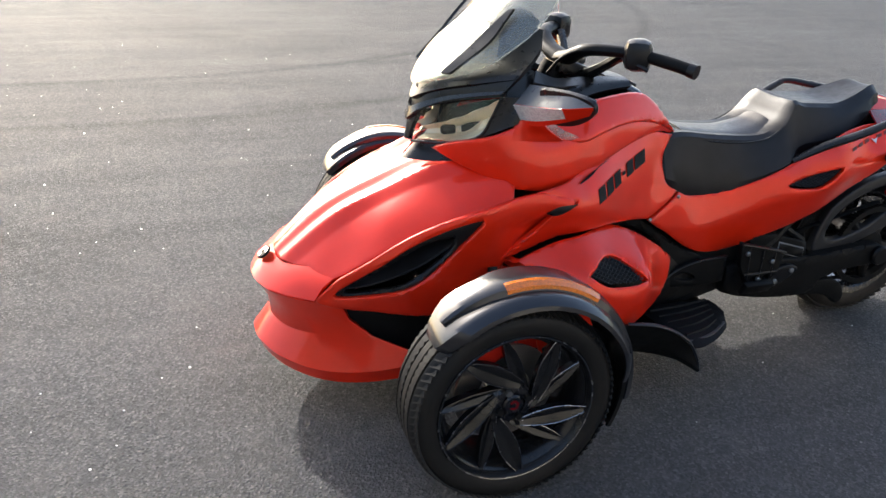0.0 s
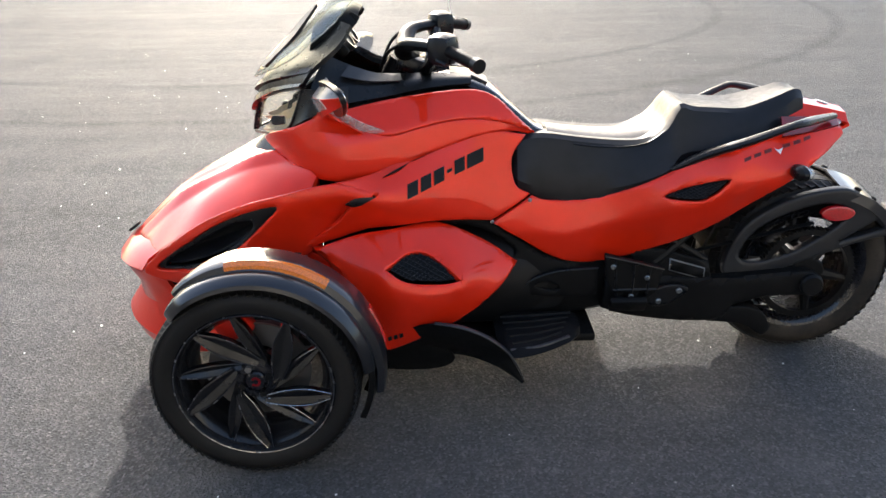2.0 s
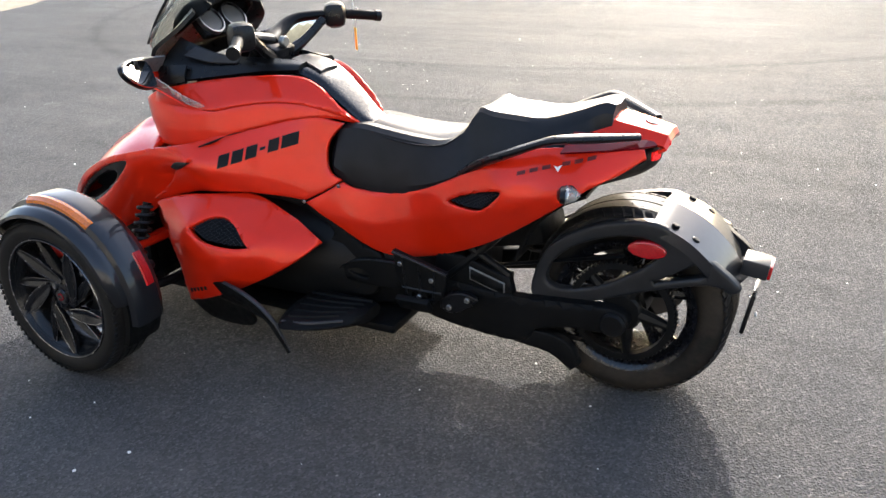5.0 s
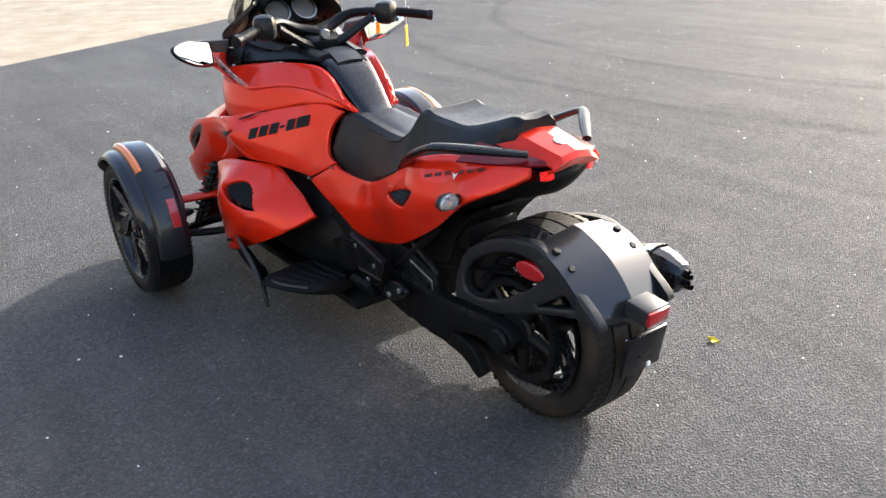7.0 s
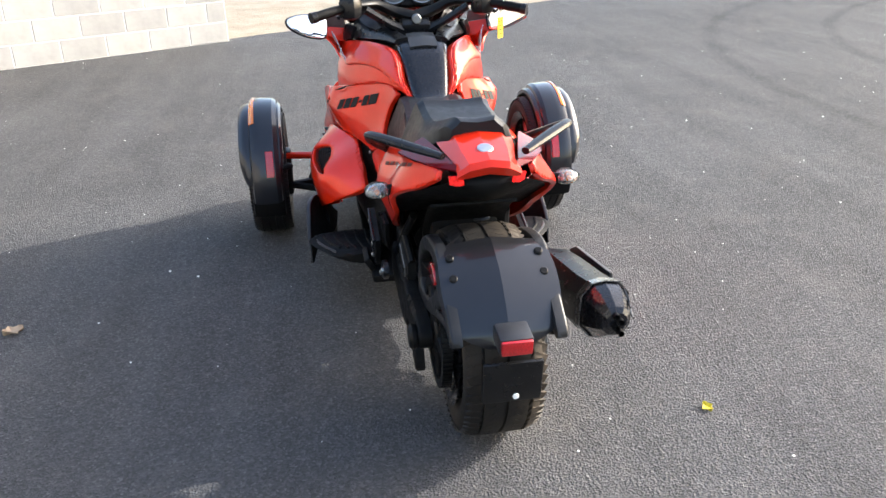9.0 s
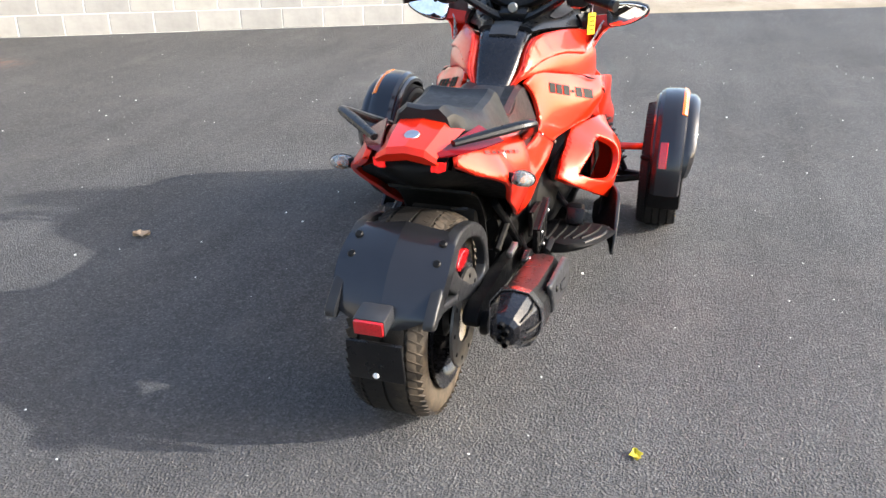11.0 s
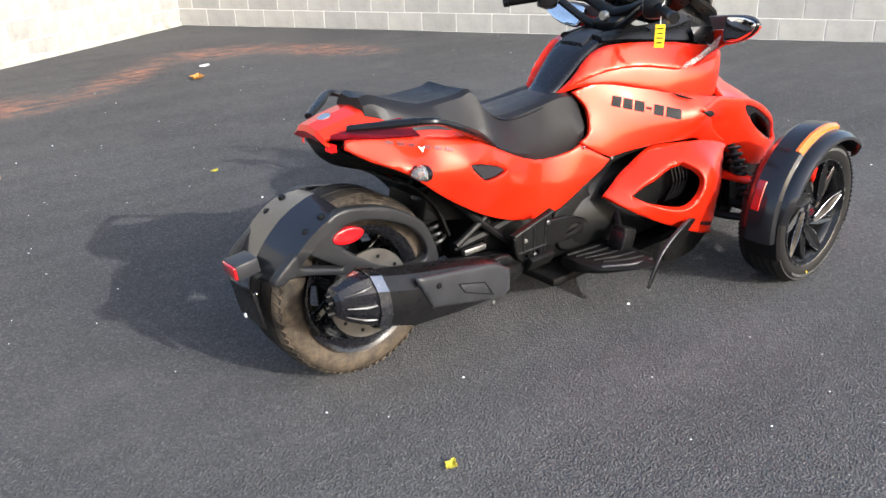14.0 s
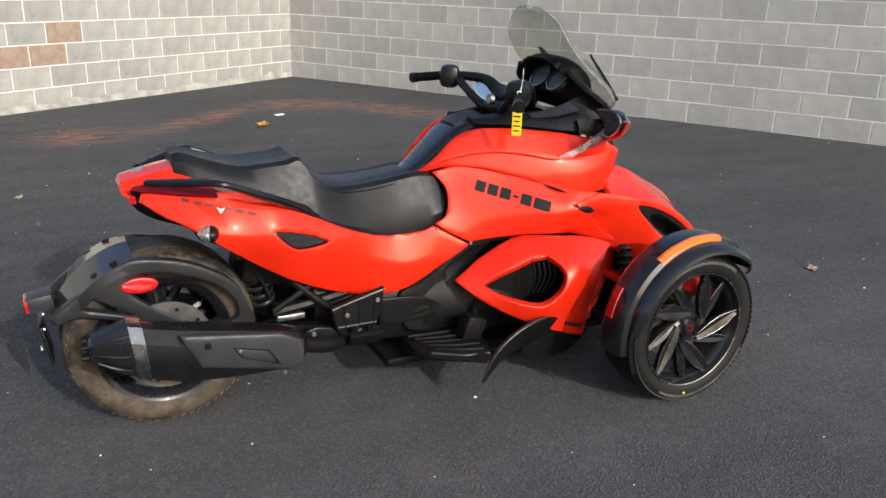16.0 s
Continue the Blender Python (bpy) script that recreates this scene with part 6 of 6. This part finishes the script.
    part("plate_rim", tube([(0.80, s * 0.2, 0.345), (0.92, s * 0.202, 0.338), (1.0, s * 0.202, 0.31), (1.045, s * 0.2, 0.264)], 0.003, 6), SATIN, heel)
    part("passenger_peg", box((0.11, 0.05, 0.022), (0.72, s * 0.265, 0.255), 0.006, rot=(s * 60, 0, 0)), MATTE, br, "folded passenger peg")
    part("frame_tube", tube([(0.85, s * 0.14, 0.40), (0.65, s * 0.14, 0.36), (0.46, s * 0.13, 0.33)], 0.018, 8), DARK, BIKE, "black frame tube")
    part("frame_tube", tube([(0.72, s * 0.17, 0.26), (0.56, s * 0.16, 0.40), (0.46, s * 0.14, 0.50)], 0.013, 8), DARK, BIKE, "black frame tube")
    part("frame_tube", tube([(0.46, s * 0.15, 0.345), (0.58, s * 0.16, 0.42), (0.64, s * 0.15, 0.46)], 0.012, 8), DARK, BIKE, "black frame tube")
pedal = part("brake_pedal", box((0.075, 0.06, 0.085), (1.085, -0.31, 0.245), 0.012, rot=(0, 20, 0)), MATTE, BIKE, "black brake pedal block above the footboard")
part("pedal_pad", box((0.012, 0.065, 0.06), (1.05, -0.315, 0.25), 0.004, rot=(0, 20, 0)), SATIN, pedal, "ribbed pedal pad")
part("pedal_arm", tube([(1.10, -0.29, 0.25), (1.13, -0.25, 0.28), (1.16, -0.21, 0.32)], 0.012, 8), SATIN, pedal)
part("rear_shock", tube([(0.46, -0.05, 0.30), (0.40, -0.05, 0.58)], 0.02, 10), DARK, BIKE, "black rear shock absorber")
part("rear_shock_spring", spring((0.452, -0.05, 0.34), (0.405, -0.05, 0.56), 0.036, 0.007, 8), SHOCK, BIKE, "black coil spring")
part("inner_fender", shell(loft([[hug(a, 0.335, y) for y in (-0.12, -0.06, 0, 0.06, 0.12)] for a in (15, 35, 55, 70)], 4, 3), 0.008), MATTE, BIKE, "matte black inner fender")
part("brake_line_bracket", box((0.09, 0.02, 0.02), (0.50, -0.19, 0.335), 0.004), STEEL, BIKE, "steel exhaust hanger")
lab = part("warning_label", plate([(0.578, 0.362), (0.467, 0.328), (0.467, 0.288), (0.578, 0.322)], 0.172, 0.1755, 0.0005, step=0.05), CORD_GREY, BIKE, "black label plate with a pale border")
part("label_face", plate([(0.5745, 0.3565), (0.4705, 0.325), (0.4705, 0.2935), (0.5745, 0.325)], 0.1745, 0.1775, 0.0005, step=0.05), MATTE, lab, "black label face")
part("battery_tray", box((0.30, 0.20, 0.11), (0.53, 0.0, 0.455), 0.015, rot=(0, 12, 0)), MATTE, BIKE, "matte black tray under the seat")
pair("panel_screw", disc(0.006, 0.006, (1.012, 0.183, 0.561), seg=12, bevel=0.002), STEEL, BIKE)
pair("panel_screw", disc(0.006, 0.006, (1.124, 0.214, 0.507), seg=12, bevel=0.002), STEEL, BIKE)
badge = part("nose_badge", disc(0.023, 0.008, (0, 0, 0), "x", 28, 0.002), DECAL, BIKE, "round black badge with a silver mark")
badge.matrix_basis = pose(2.2475, 0, 0.431, 0, -54, 0)
part("badge_mark", turned([(0, 0.009), (0, 0.018), (0.0045, 0.018), (0.0045, 0.009)], "x", 20, a0=20, a1=300), CHROME, badge)


# decals: brand lettering drawn as plain slanted bars that follow the panels
def bars(f, x0, z0, x1, z1, h, widths, off, mat, name, label, slant=0.25, right=0.0, dash=()):
    d = Vector((x1 - x0, z1 - z0))
    length = d.length
    d = d / length
    up = Vector((-d.y, d.x))
    if up.y < 0:
        up = -up
    for s in (1, -1):
        run = 0.0
        total = sum(abs(w) for w in widths)
        lean = slant if s > 0 else right
        # the words read from the front on the left flank and from the rear on the right
        row = list(enumerate(widths)) if s > 0 else list(enumerate(widths))[::-1]
        for k, w in row:
            a = run / total * length
            run += abs(w)
            b = run / total * length
            if w < 0:
                continue
            lo, hi = (0.38, 0.62) if dash and k in dash else (0.0, 1.0)
            q = [Vector((x0, z0)) + d * (e + lean * h * hh) + up * h * hh for e, hh in ((a, lo), (a, hi), (b, hi), (b, lo))]
            bm = sheet([tuple(v) for v in q], side_lift(f, off), 0.02, 0.001, 0.0, smooth=False)
            part(name, bm if s > 0 else flipped(bm), mat, BIKE, label)


bars(MID, 1.365, 0.617, 1.148, 0.682, 0.036, (4, -1, 4, -1, 4, -1, 2, -1, 4, -1, 6.5), -0.0005, DECAL, "side_decal", "black brand lettering shown as plain bars", 0.3, -0.05, (6,))
bars(POD, 1.46, 0.222, 1.385, 0.245, 0.013, (2, -1, 2, -1, 2, -1, 2, -1, 2), 0.003, DECAL, "pod_decal", "small black lettering shown as plain bars", 0.2)
bars(MID, 0.41, 0.678, 0.20, 0.733, 0.009, (2, -1, 2, -1, 2, -3, 2, -1, 2, -1, 2, -1), 0.003, DECALGREY, "tail_decal", "dark red lettering shown as plain bars", 0.2)
pair("tail_mark", sheet([(0.318, 0.708), (0.303, 0.694), (0.294, 0.712), (0.306, 0.705)], side_lift(MID, 0.005), 0.02, 0.001, 0.0, smooth=False), WHITE, BIKE, "small white mark")


# ---- yellow tag on the right grip ----
tag = tagged(part("key_tag", box((0.003, 0.032, 0.075), (1.225, -0.295, 0.92), 0.001, 1, rot=(0, 0, 42)), YELLOW), "yellow card tag tied to the handlebar grip", "tag")
part("string", tube([(1.225, -0.295, 0.955), (1.222, -0.297, 0.985), (1.215, -0.305, 1.02), (1.235, -0.295, 1.02), (1.228, -0.29, 0.985)], 0.0015, 5), CORD, tag, "white string")
part("string_end", tube([(1.226, -0.296, 1.0), (1.232, -0.302, 1.045), (1.236, -0.30, 1.095)], 0.0011, 5), CORD, tag, "stiff white string end standing up from the grip")
for k in range(4):
    part("writing_bar", box((0.0008, 0.022 - 0.004 * (k % 2), 0.004), (1.2235, -0.2965, 0.944 - k * 0.015), 0, rot=(0, 0, 42)), DECAL, tag)


# ---- things lying on the asphalt ----
def leaf(at, size, turn, mat, label, curl=0.25):
    rows = []
    for i in range(9):
        s = i / 8
        w = size * 0.42 * math.sin(math.pi * min(1, s * 0.95 + 0.05)) * (1 + 0.35 * math.sin(s * 15))
        x = (s - 0.5) * size
        rows.append([(x, w * k, 0.004 + curl * size * (k * k * 0.8 + (s - 0.4) ** 2) + 0.003 * math.sin(9 * k + 5 * s)) for k in (-1, -0.5, 0, 0.5, 1)])
    bm = shell(fix(grid_mesh(rows)), 0.0008)
    ob = tagged(part("leaf", bm, mat), label, "leaf", "fallen leaves")
    ob.matrix_basis = pose(*at, 0, 0, turn)
    return ob


def leaf_mat(name, col):
    return plastic(name, col, 0.7, 300, 0.4, 0.35)


LEAF_Y, LEAF_O, LEAF_T = leaf_mat("yellow_leaf", (0.6, 0.5, 0.05)), leaf_mat("orange_brown_leaf", (0.42, 0.2, 0.05)), leaf_mat("tan_leaf", (0.4, 0.3, 0.2))
leaf((0.03, -0.633, 0), 0.036, 20, LEAF_Y, "small yellow leaf on the asphalt")
leaf((1.73, 4.97, 0), 0.13, 50, LEAF_O, "curled orange-brown dry leaf on the asphalt")
leaf((0.91, 1.51, 0), 0.07, 130, LEAF_T, "pale tan dry leaf on the asphalt")
leaf((0.675, 2.25, 0), 0.045, 10, LEAF_Y, "small faded yellow leaf on the asphalt", 0.1)
leaf((3.3, 0.12, 0), 0.055, 70, LEAF_T, "small tan leaf on the asphalt")
leaf((-0.3, 2.95, 0), 0.05, 30, LEAF_T, "small tan leaf on the asphalt")
scrap = tagged(part("paper_scrap", box((0.10, 0.05, 0.012), (0, 0, 0.007), 0.004), WHITE), "small white paper scrap on the asphalt", "litter")
scrap.matrix_basis = pose(2.05, 5.55, 0, 0, 0, 30)

# small pale stones strewn over the lot
bits = []
for _ in range(700):
    r = random.uniform(0.0015, 0.0042) * (1.6 if random.random() < 0.12 else 1)
    x, y = random.uniform(-2.5, 7), random.uniform(-6, 6)
    b = bmesh.new()
    bmesh.ops.create_icosphere(b, subdivisions=1, radius=r)
    for v in b.verts:
        v.co *= random.uniform(0.75, 1.25)
        v.co.z *= 0.6
    b.transform(Matrix.Translation((x, y, r * 0.35)))
    bits.append(b)
tagged(part("pale_stones", merge(*bits), WHITE), "pale stone chips strewn over the asphalt", "stones", kind="stuff")

block_wall("wall_far", CORNER, FAR_DIR, BACK_OUT, nfar, 15, 10, FAR_BW, 0, block_set(FAR_BW, BLOCK), label="grey concrete block wall with pale mortar joints")
block_wall("wall_left", CORNER, LEFT_DIR, LEFT_OUT, 26, 15, 10, BW, 1, block_set(BW, BLOCK_PALE, BRICKISH), brown={(3, 8), (2, 9), (2, 10)}, label="sunlit whitewashed concrete block wall with stained base")


# rough pale parging along the foot of the left wall
rows = []
for i in range(120):
    a = CORNER + LEFT_DIR * (0.02 + i * 0.088)
    h = 0.07 + 0.05 * noise.noise(Vector((i * 0.31, 2, 0))) + 0.03 * noise.noise(Vector((i * 0.9, 5, 0)))
    rows.append([a + LEFT_OUT * d + Vector((0, 0, z)) for d, z in ((0.03 + 0.012 * noise.noise(Vector((i * 0.6, 8, 0))), -0.01), (0.016, h * 0.4), (0.006, h * 0.8), (-0.004, h))])
tagged(part("wall_parging", shell(fix(grid_mesh(rows)), 0.004), PARGING), "rough pale cement parging along the foot of the block wall", "trim", kind="structure")

BIKE.matrix_basis = pose(0, 0, 0, 0, 0, 0.35)
